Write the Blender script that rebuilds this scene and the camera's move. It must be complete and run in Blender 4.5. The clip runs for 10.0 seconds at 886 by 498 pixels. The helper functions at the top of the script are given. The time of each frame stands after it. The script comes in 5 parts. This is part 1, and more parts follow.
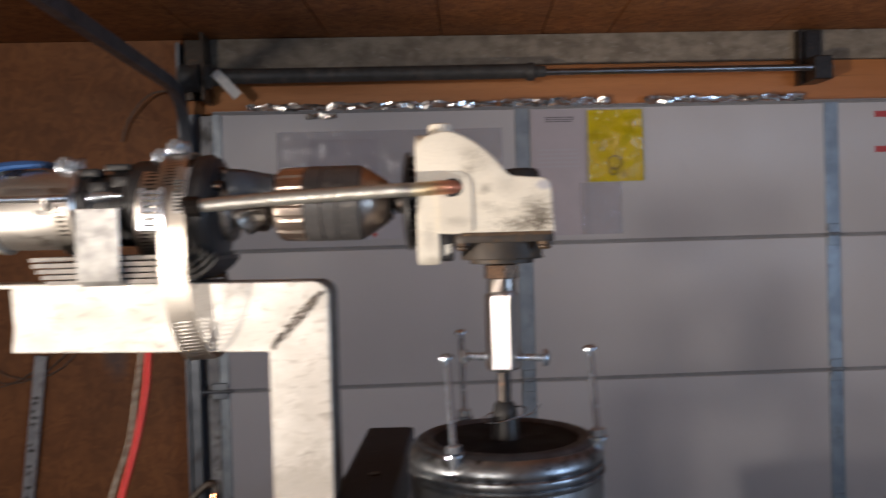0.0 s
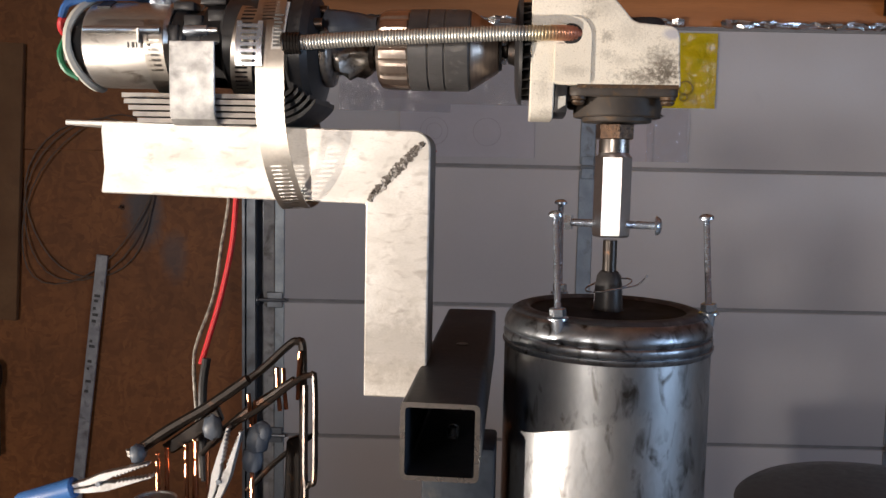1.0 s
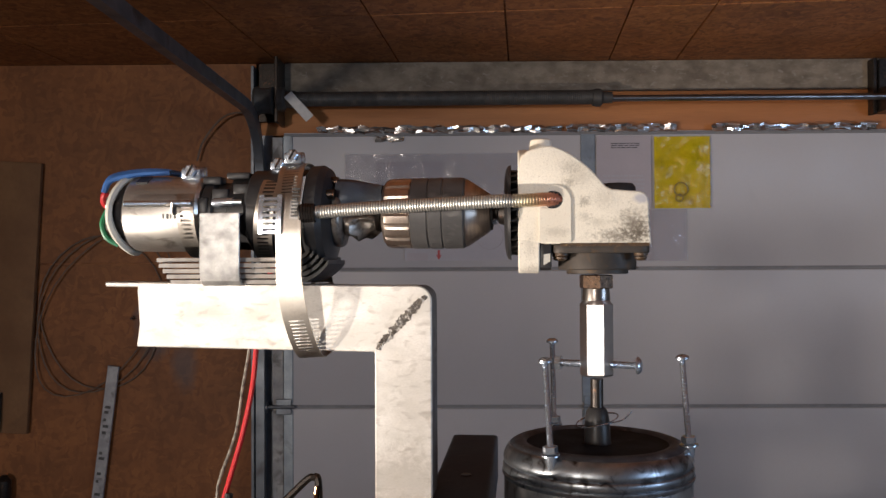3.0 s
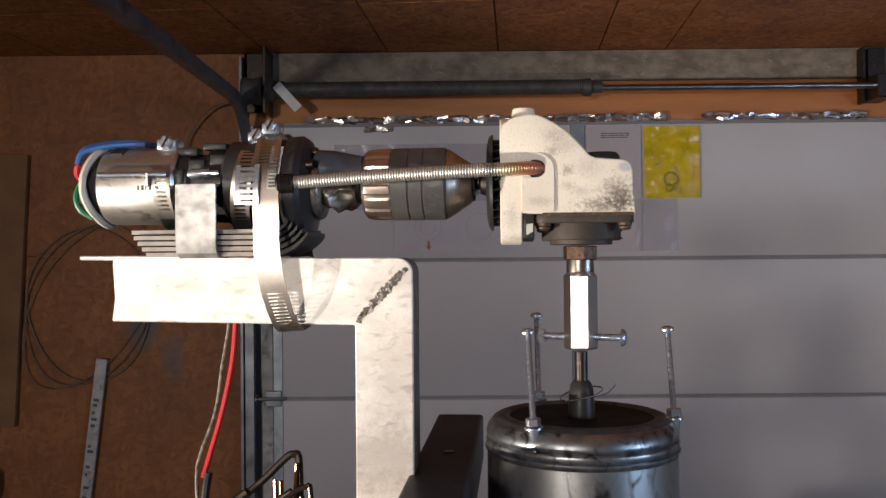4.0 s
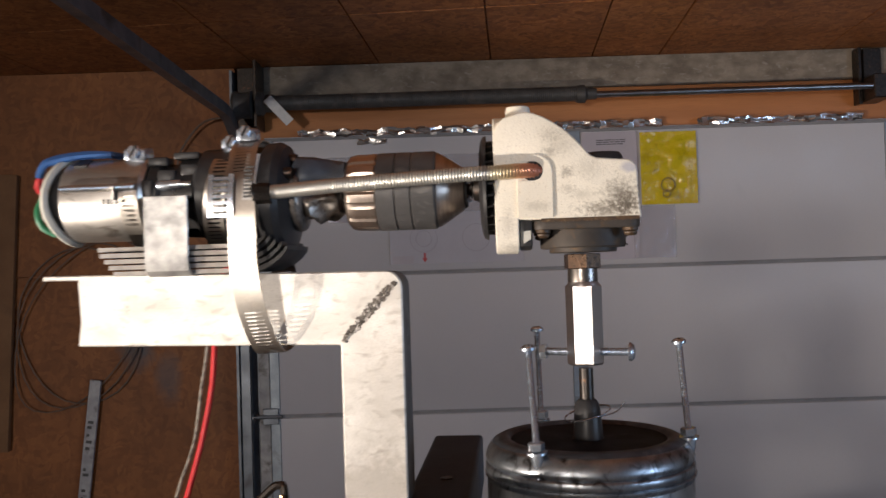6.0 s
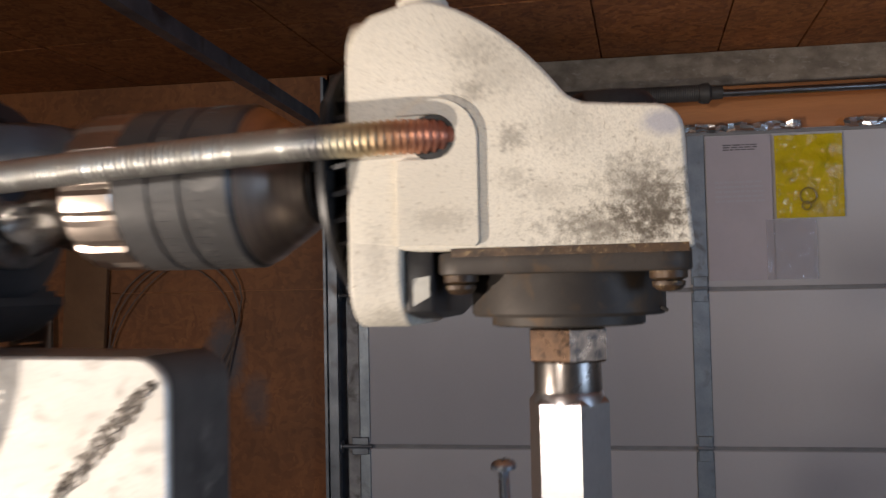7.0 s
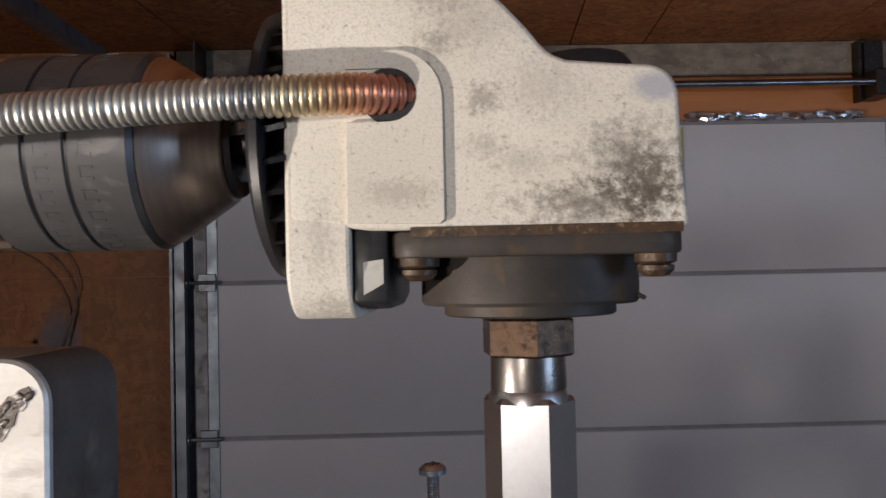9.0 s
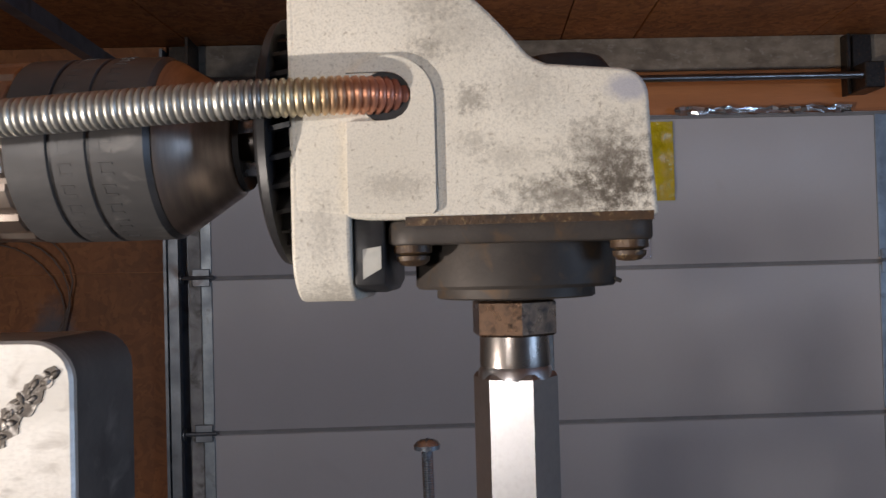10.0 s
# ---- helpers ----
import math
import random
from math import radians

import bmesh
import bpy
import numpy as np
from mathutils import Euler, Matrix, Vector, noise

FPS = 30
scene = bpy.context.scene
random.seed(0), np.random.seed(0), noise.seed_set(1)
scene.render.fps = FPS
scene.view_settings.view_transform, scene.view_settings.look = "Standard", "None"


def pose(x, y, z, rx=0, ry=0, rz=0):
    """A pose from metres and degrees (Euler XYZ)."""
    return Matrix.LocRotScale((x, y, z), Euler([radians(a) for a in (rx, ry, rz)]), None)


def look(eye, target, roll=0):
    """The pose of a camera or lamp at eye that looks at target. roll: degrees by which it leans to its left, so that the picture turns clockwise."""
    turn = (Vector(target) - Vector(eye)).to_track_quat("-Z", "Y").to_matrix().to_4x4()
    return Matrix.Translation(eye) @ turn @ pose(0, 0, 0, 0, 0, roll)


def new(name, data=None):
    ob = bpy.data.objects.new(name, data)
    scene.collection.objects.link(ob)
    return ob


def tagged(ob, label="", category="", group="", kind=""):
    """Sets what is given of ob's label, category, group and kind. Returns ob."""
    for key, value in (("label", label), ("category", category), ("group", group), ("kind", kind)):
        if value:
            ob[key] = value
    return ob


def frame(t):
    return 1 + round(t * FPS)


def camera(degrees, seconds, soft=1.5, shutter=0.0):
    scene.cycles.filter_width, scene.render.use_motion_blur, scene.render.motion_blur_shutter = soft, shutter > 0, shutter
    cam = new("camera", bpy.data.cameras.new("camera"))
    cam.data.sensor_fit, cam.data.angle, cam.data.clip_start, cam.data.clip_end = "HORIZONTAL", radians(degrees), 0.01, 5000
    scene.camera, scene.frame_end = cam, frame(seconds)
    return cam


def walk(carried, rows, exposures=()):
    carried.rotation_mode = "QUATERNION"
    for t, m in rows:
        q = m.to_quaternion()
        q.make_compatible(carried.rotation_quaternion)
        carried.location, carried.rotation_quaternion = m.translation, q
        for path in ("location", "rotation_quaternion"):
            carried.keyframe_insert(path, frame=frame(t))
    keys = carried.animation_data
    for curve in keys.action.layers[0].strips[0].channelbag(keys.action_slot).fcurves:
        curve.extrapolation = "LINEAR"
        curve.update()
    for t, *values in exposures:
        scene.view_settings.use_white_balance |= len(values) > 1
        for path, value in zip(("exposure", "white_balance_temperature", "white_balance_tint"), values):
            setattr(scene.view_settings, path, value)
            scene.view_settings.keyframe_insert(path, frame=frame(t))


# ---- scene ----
cam = camera(54.5, 10.0, 1.5, 0.5)
PATH = [
    (0, (0.051, -0.046, 1.606), (-0.007, 1.953, 1.578), -1.6),
    (0.5, (0.018, -0.076, 1.602), (-0.22, 1.908, 1.514), -0.8),
    (1, (0.016, -0.019, 1.56), (-0.154, 1.965, 1.373), 1.2),
    (1.5, (0.012, -0.05, 1.609), (-0.206, 1.936, 1.706), -0.6),
    (2, (0.019, -0.056, 1.594), (-0.103, 1.94, 1.623), 0.9),
    (2.2, (0.022, -0.068, 1.599), (-0.143, 1.925, 1.629), 0.5),
    (3.3, (0.025, -0.075, 1.591), (-0.159, 1.916, 1.624), -0.4),
    (3.5, (0.026, -0.071, 1.582), (-0.152, 1.921, 1.604), -0.5),
    (4, (0.03, -0.064, 1.581), (-0.138, 1.929, 1.601), -0.5),
    (4.5, (0.027, -0.068, 1.58), (-0.154, 1.923, 1.614), -0.2),
    (5, (0.021, -0.067, 1.581), (-0.176, 1.923, 1.626), 0.1),
    (5.2, (0.021, -0.064, 1.581), (-0.18, 1.926, 1.623), 0.0),
    (6.3, (0.045, 0.04, 1.581), (-0.121, 2.033, 1.634), -2.6),
    (6.4, (0.055, 0.076, 1.582), (-0.141, 2.065, 1.651), -2.6),
    (6.5, (0.066, 0.111, 1.584), (-0.175, 2.095, 1.671), -2.8),
    (7, (0.092, 0.267, 1.599), (-0.362, 2.213, 1.687), -1.2),
    (7.5, (0.067, 0.325, 1.607), (-0.315, 2.287, 1.673), -2.6),
    (8, (0.056, 0.314, 1.614), (-0.219, 2.292, 1.724), -2.0),
    (8.5, (0.059, 0.292, 1.606), (-0.159, 2.279, 1.672), -1.9),
    (9, (0.063, 0.293, 1.599), (-0.045, 2.289, 1.65), -1.2),
    (9.5, (0.067, 0.284, 1.599), (-0.02, 2.281, 1.638), -1.7),
    (10, (0.064, 0.276, 1.597), (-0.028, 2.273, 1.635), -1.5),
]
walk(cam, [(t, look(eye, target, roll)) for t, eye, target, roll in PATH],
     ((0, 0.09, 6500, 10), (6.3, 0.08, 6500, 10), (7, -0.11, 6500, 10), (8, -0.10, 6300, 10), (9, -0.31, 6150, 10), (10, -0.34, 6100, 10)))

# ---------- world, window daylight and the work lamp ----------
world = bpy.data.worlds.new("world")
scene.world = world
world.use_nodes = True
wn = world.node_tree
sky = wn.nodes.new("ShaderNodeTexSky")
sky.sky_type, sky.sun_disc = "NISHITA", False
sky.sun_elevation, sky.sun_rotation = radians(12), radians(200)
wn.links.new(sky.outputs[0], wn.nodes["Background"].inputs[0])
wn.nodes["Background"].inputs[1].default_value = 0.12

LAMP_AT, LAMP_TO = (-1.85, -0.48, 0.84), (-0.20, 0.62, 1.50)


def lamp(name, kind, m, energy, colour, **size):
    data = bpy.data.lights.new(name, kind)
    data.energy, data.color = energy, colour
    ob = new(name, data)
    ob.matrix_world = m
    return data


work = lamp("work_light_beam", "SPOT", look(LAMP_AT, LAMP_TO), 280, (1.0, 0.86, 0.735))
work.spot_size, work.spot_blend, work.shadow_soft_size = radians(66), 0.85, 0.020
side = lamp("side_window_daylight", "AREA", look((3.82, -1.5, 1.5), (0.0, 0.4, 1.5)), 52, (0.50, 0.70, 1.0))
side.shape, side.size, side.size_y = "RECTANGLE", 1.5, 0.95
rear = lamp("rear_window_daylight", "AREA", look((-1.55, -3.42, 1.56), (0.7, 3.3, 1.5)), 64, (1.0, 0.91, 0.83))
rear.shape, rear.size, rear.size_y = "RECTANGLE", 0.24, 0.26


# ---------- mesh helpers ----------
OFF = {}


def thing(name, at, label, category, group="", kind=""):
    e = new(name)
    e.empty_display_size = 0.02
    e.location = at
    OFF[e] = Vector(at)
    return tagged(e, label, category, group, kind)


def part(name, bm, material, parent=None, label="", sharp=35):
    """Links bm (built in world metres) as one mesh object under parent."""
    off = OFF[parent] if parent else Vector((0, 0, 0))
    bmesh.ops.translate(bm, verts=bm.verts, vec=-off)
    me = bpy.data.meshes.new(name)
    bm.to_mesh(me)
    bm.free()
    for p in me.polygons:
        p.use_smooth = True
    me.set_sharp_from_angle(angle=radians(sharp))
    me.materials.append(material)
    ob = new(name, me)
    if parent:
        ob.parent = parent
    OFF[ob] = off
    if label:
        tagged(ob, label)
    return ob


def solo(name, bm, material, label, category, at=None, group="", kind="", sharp=35):
    """A thing of one mesh, with its origin at its base."""
    bm.verts.ensure_lookup_table()
    c = Vector(at) if at else Vector((sum(v.co.x for v in bm.verts) / len(bm.verts), sum(v.co.y for v in bm.verts) / len(bm.verts), min(v.co.z for v in bm.verts)))
    ob = part(name, bm, material, sharp=sharp)
    ob.data.transform(Matrix.Translation(-c))
    ob.location = c
    OFF[ob] = c
    return tagged(ob, label, category, group, kind)


def put(bm, m):
    bmesh.ops.transform(bm, matrix=m, verts=bm.verts)
    return bm


def join(*bms):
    out = bms[0]
    for b in bms[1:]:
        me = bpy.data.meshes.new("tmp")
        b.to_mesh(me)
        b.free()
        out.from_mesh(me)
        bpy.data.meshes.remove(me)
    return out


def bevel_all(bm, w, seg=2, angle=30):
    es = [e for e in bm.edges if len(e.link_faces) == 2 and e.calc_face_angle(0) > radians(angle)]
    bmesh.ops.bevel(bm, geom=es, offset=w, segments=seg, profile=0.5, affect="EDGES", clamp_overlap=True)
    return bm


def box(x0, x1, y0, y1, z0, z1, bev=0.0, seg=2):
    bm = bmesh.new()
    bmesh.ops.create_cube(bm, size=1)
    put(bm, Matrix.Translation(((x0 + x1) / 2, (y0 + y1) / 2, (z0 + z1) / 2)) @ Matrix.Diagonal((x1 - x0, y1 - y0, z1 - z0, 1)))
    return bevel_all(bm, bev, seg) if bev else bm


def uphill(bm, x0, slope):
    """Lifts what lies left of x0 by a slope."""
    for v in bm.verts:
        v.co.z += max(0.0, x0 - v.co.x) * slope
    return bm


def prism(pts, lo, hi, plane="xz", bev=0.0, seg=2, angle=50):
    """An outline extruded from lo to hi along the axis that the plane leaves out."""
    bm = bmesh.new()
    at = {"xz": lambda a, b, c: (a, c, b), "yz": lambda a, b, c: (c, a, b), "xy": lambda a, b, c: (a, b, c)}[plane]
    f0 = [bm.verts.new(at(a, b, lo)) for a, b in pts]
    f1 = [bm.verts.new(at(a, b, hi)) for a, b in pts]
    bm.faces.new(f0)
    bm.faces.new(f1[::-1])
    n = len(pts)
    for i in range(n):
        bm.faces.new((f0[(i + 1) % n], f0[i], f1[i], f1[(i + 1) % n]))
    bmesh.ops.recalc_face_normals(bm, faces=bm.faces)
    return bevel_all(bm, bev, seg, angle) if bev else bm


def lathe(profile, axis="z", centre=(0, 0, 0), seg=40, phase=0.0, ridge=None):
    """A profile of (along, radius) turned about an axis. ridge(k, angle) scales the radius."""
    bm = bmesh.new()
    rings = []
    for k, (a, r) in enumerate(profile):
        ring = []
        for i in range(seg):
            t = 2 * math.pi * i / seg + phase
            rr = r * (ridge(k, i) if ridge else 1)
            p = (rr * math.cos(t), rr * math.sin(t), a)
            if axis == "x":
                p = (a, rr * math.cos(t), rr * math.sin(t))
            ring.append(bm.verts.new(Vector(p) + Vector(centre)))
        rings.append(ring)
    for r0, r1 in zip(rings, rings[1:]):
        for i in range(seg):
            bm.faces.new((r0[i], r0[(i + 1) % seg], r1[(i + 1) % seg], r1[i]))
    if profile[0][1] > 1e-6:
        bm.faces.new(rings[0][::-1])
    if profile[-1][1] > 1e-6:
        bm.faces.new(rings[-1])
    bmesh.ops.recalc_face_normals(bm, faces=bm.faces)
    return bm


def smooth_path(pts, n):
    """A Catmull-Rom curve of n points through pts."""
    P = [Vector(p) for p in pts]
    P = [2 * P[0] - P[1]] + P + [2 * P[-1] - P[-2]]
    out = []
    for i in range(n):
        u = i / (n - 1) * (len(P) - 3)
        k = min(int(u), len(P) - 4)
        t = u - k
        a, b, c, d = P[k:k + 4]
        out.append(0.5 * (2 * b + (c - a) * t + (2 * a - 5 * b + 4 * c - d) * t * t + (3 * b - a - 3 * c + d) * t ** 3))
    return out


def pipe(pts, r, seg=10, closed=False):
    """A tube along pts; r is one radius or one for each point."""
    bm = bmesh.new()
    P = [Vector(p) for p in pts]
    R = r if isinstance(r, (list, tuple)) else [r] * len(P)
    rings, side_v = [], None
    for i, p in enumerate(P):
        a = P[i - 1] if (i or closed) else P[i]
        b = P[(i + 1) % len(P)] if (i < len(P) - 1 or closed) else P[i]
        d = (b - a).normalized()
        if side_v is None:
            side_v = d.orthogonal()
        side_v = (side_v - side_v.dot(d) * d).normalized()
        up = d.cross(side_v)
        rings.append([bm.verts.new(p + R[i] * (math.cos(2 * math.pi * k / seg) * side_v + math.sin(2 * math.pi * k / seg) * up)) for k in range(seg)])
    pairs = list(zip(rings, rings[1:])) + ([(rings[-1], rings[0])] if closed else [])
    for r0, r1 in pairs:
        for k in range(seg):
            bm.faces.new((r0[k], r0[(k + 1) % seg], r1[(k + 1) % seg], r1[k]))
    if not closed:
        bm.faces.new(rings[0][::-1])
        bm.faces.new(rings[-1])
    bmesh.ops.recalc_face_normals(bm, faces=bm.faces)
    return bm


def band(pts, across, width, thick, slot=None, pitch=0.003):
    """A metal strap along pts, width across; slot(s) tells whether the strap is pierced at s of its length."""
    P = [Vector(p) for p in pts]
    L = [0.0]
    for a, b in zip(P, P[1:]):
        L.append(L[-1] + (b - a).length)
    n = max(8, int(L[-1] / (pitch / 2)))
    Q, k = [], 0
    for i in range(n + 1):
        s = L[-1] * i / n
        while k < len(L) - 2 and L[k + 1] < s:
            k += 1
        Q.append(P[k].lerp(P[k + 1], (s - L[k]) / max(1e-9, L[k + 1] - L[k])))
    W = Vector(across).normalized()
    bm = bmesh.new()
    cols = (-0.5, -0.3, 0.3, 0.5)
    grid = []
    for i, q in enumerate(Q):
        d = (Q[min(i + 1, n)] - Q[max(i - 1, 0)]).normalized()
        nrm = d.cross(W).normalized()
        grid.append([[bm.verts.new(q + c * width * W + nrm * (h * thick)) for c in cols] for h in (0, 1)])
    for i in range(n):
        cut = slot is not None and slot(i / n) and i % 2 == 0
        for c in range(3):
            if cut and c == 1:
                continue
            for h in (0, 1):
                bm.faces.new((grid[i][h][c], grid[i][h][c + 1], grid[i + 1][h][c + 1], grid[i + 1][h][c]))
        for c in (0, 3):
            bm.faces.new((grid[i][0][c], grid[i][1][c], grid[i + 1][1][c], grid[i + 1][0][c]))
    bmesh.ops.recalc_face_normals(bm, faces=bm.faces)
    return bm


def arc(cx, cy, r, a0, a1, n):
    return [(cx + r * math.cos(radians(a0 + (a1 - a0) * i / (n - 1))), cy + r * math.sin(radians(a0 + (a1 - a0) * i / (n - 1)))) for i in range(n)]


# ---------- materials ----------
def surf(name, c1, c2, scale=20.0, rough=0.5, metal=0.0, bump=0.2, grime=None, gscale=12.0, glevel=0.62, fine=9.0, stretch=(1, 1, 1), rvar=0.15, coat=0.0, grain=0.55):
    """A worn surface: two tones at one scale, grain at a finer one, patches of grime, uneven gloss and relief."""
    m = bpy.data.materials.new(name)
    m.use_nodes = True
    t = m.node_tree
    N, Lk = t.nodes, t.links
    b = N["Principled BSDF"]
    co = N.new("ShaderNodeTexCoord")
    mp = N.new("ShaderNodeMapping")
    mp.inputs["Scale"].default_value = stretch
    Lk.new(co.outputs["Object"], mp.inputs["Vector"])

    def nz(sc, det=6.0, dist=0.0):
        n = N.new("ShaderNodeTexNoise")
        n.inputs["Scale"].default_value, n.inputs["Detail"].default_value, n.inputs["Distortion"].default_value = sc, det, dist
        Lk.new(mp.outputs[0], n.inputs["Vector"])
        return n.outputs[0]

    def ramp(fac, a, bb, lo, hi):
        r = N.new("ShaderNodeValToRGB")
        r.color_ramp.elements[0].position, r.color_ramp.elements[1].position = lo, hi
        r.color_ramp.elements[0].color, r.color_ramp.elements[1].color = (*a, 1), (*bb, 1)
        Lk.new(fac, r.inputs[0])
        return r.outputs[0]

    def mix(fac, a, bb):
        x = N.new("ShaderNodeMix")
        x.data_type = "RGBA"
        Lk.new(fac, x.inputs[0])
        Lk.new(a, x.inputs[6])
        if isinstance(bb, tuple):
            x.inputs[7].default_value = (*bb, 1)
        else:
            Lk.new(bb, x.inputs[7])
        return x.outputs[2]

    big, small = nz(scale), nz(scale * fine, 8.0)
    col = ramp(big, c1, c2, 0.35, 0.65)
    dark = tuple(0.72 * v for v in c1)
    col = mix(ramp(small, (0, 0, 0), (grain, grain, grain), 0.45, 0.75), col, dark)
    if grime:
        g = ramp(nz(gscale, 9.0, 0.6), (0, 0, 0), (1, 1, 1), glevel - 0.06, glevel + 0.12)
        col = mix(g, col, grime)
    Lk.new(col, b.inputs["Base Color"])
    rr = N.new("ShaderNodeMapRange")
    rr.inputs[3].default_value, rr.inputs[4].default_value = max(0.03, rough - rvar), min(1.0, rough + rvar)
    Lk.new(big, rr.inputs[0])
    Lk.new(rr.outputs[0], b.inputs["Roughness"])
    b.inputs["Metallic"].default_value = metal
    b.inputs["Coat Weight"].default_value = coat
    bp = N.new("ShaderNodeBump")
    bp.inputs["Strength"].default_value, bp.inputs["Distance"].default_value = bump, 0.2 / (scale * fine)
    Lk.new(small, bp.inputs["Height"])
    Lk.new(bp.outputs[0], b.inputs["Normal"])
    return m


def tint(m, stops, axis=0):
    """Lays bands of colour over a material along one axis of the object."""
    t = m.node_tree
    N, Lk = t.nodes, t.links
    b = N["Principled BSDF"]
    old = b.inputs["Base Color"].links[0].from_socket
    co, sep = N.new("ShaderNodeTexCoord"), N.new("ShaderNodeSeparateXYZ")
    Lk.new(co.outputs["Object"], sep.inputs[0])
    lo, hi = stops[0][0], stops[-1][0]
    mr = N.new("ShaderNodeMapRange")
    mr.inputs[1].default_value, mr.inputs[2].default_value = lo, hi
    Lk.new(sep.outputs[axis], mr.inputs[0])
    r = N.new("ShaderNodeValToRGB")
    for i, (p, c) in enumerate(stops):
        q = (p - lo) / (hi - lo)
        e = r.color_ramp.elements[0] if i == 0 else r.color_ramp.elements[-1] if i == len(stops) - 1 else r.color_ramp.elements.new(q)
        e.position, e.color = q, (*c, 1)
    Lk.new(mr.outputs[0], r.inputs[0])
    x = N.new("ShaderNodeMix")
    x.data_type, x.blend_type = "RGBA", "MULTIPLY"
    x.inputs[0].default_value = 1.0
    Lk.new(old, x.inputs[6])
    Lk.new(r.outputs[0], x.inputs[7])
    Lk.new(x.outputs[2], b.inputs["Base Color"])
    return m


def blot(m, spots, colour, ragged=0.5, grain=60.0):
    """Stains, and one painted shadow, with a shape of their own: ellipses (centre, radii, strength) with ragged edges.
    """
    t = m.node_tree
    N, Lk = t.nodes, t.links
    b = N["Principled BSDF"]
    co = N.new("ShaderNodeTexCoord")
    nz = N.new("ShaderNodeTexNoise")
    nz.inputs["Scale"].default_value, nz.inputs["Detail"].default_value, nz.inputs["Roughness"].default_value = grain, 12.0, 0.80
    Lk.new(co.outputs["Object"], nz.inputs["Vector"])
    for c, r, s in spots:
        mp = N.new("ShaderNodeMapping")
        mp.vector_type = "POINT"
        mp.inputs["Scale"].default_value = [1 / v for v in r]
        mp.inputs["Location"].default_value = [-a / v for a, v in zip(c, r)]
        Lk.new(co.outputs["Object"], mp.inputs["Vector"])
        ln = N.new("ShaderNodeVectorMath")
        ln.operation = "LENGTH"
        Lk.new(mp.outputs[0], ln.inputs[0])
        ad = N.new("ShaderNodeMath")
        ad.operation = "MULTIPLY_ADD"
        ad.inputs[1].default_value = ragged * 3.0
        Lk.new(nz.outputs[0], ad.inputs[0])
        Lk.new(ln.outputs["Value"], ad.inputs[2])
        mr = N.new("ShaderNodeMapRange")
        mr.inputs[1].default_value, mr.inputs[2].default_value = 0.55 + ragged * 1.35, 1.05 + ragged * 1.6
        mr.inputs[3].default_value, mr.inputs[4].default_value = s, 0.0
        Lk.new(ad.outputs[0], mr.inputs[0])
        old = b.inputs["Base Color"].links[0].from_socket
        x = N.new("ShaderNodeMix")
        x.data_type = "RGBA"
        Lk.new(mr.outputs[0], x.inputs[0])
        Lk.new(old, x.inputs[6])
        x.inputs[7].default_value = (*colour, 1)
        Lk.new(x.outputs[2], b.inputs["Base Color"])
    return m


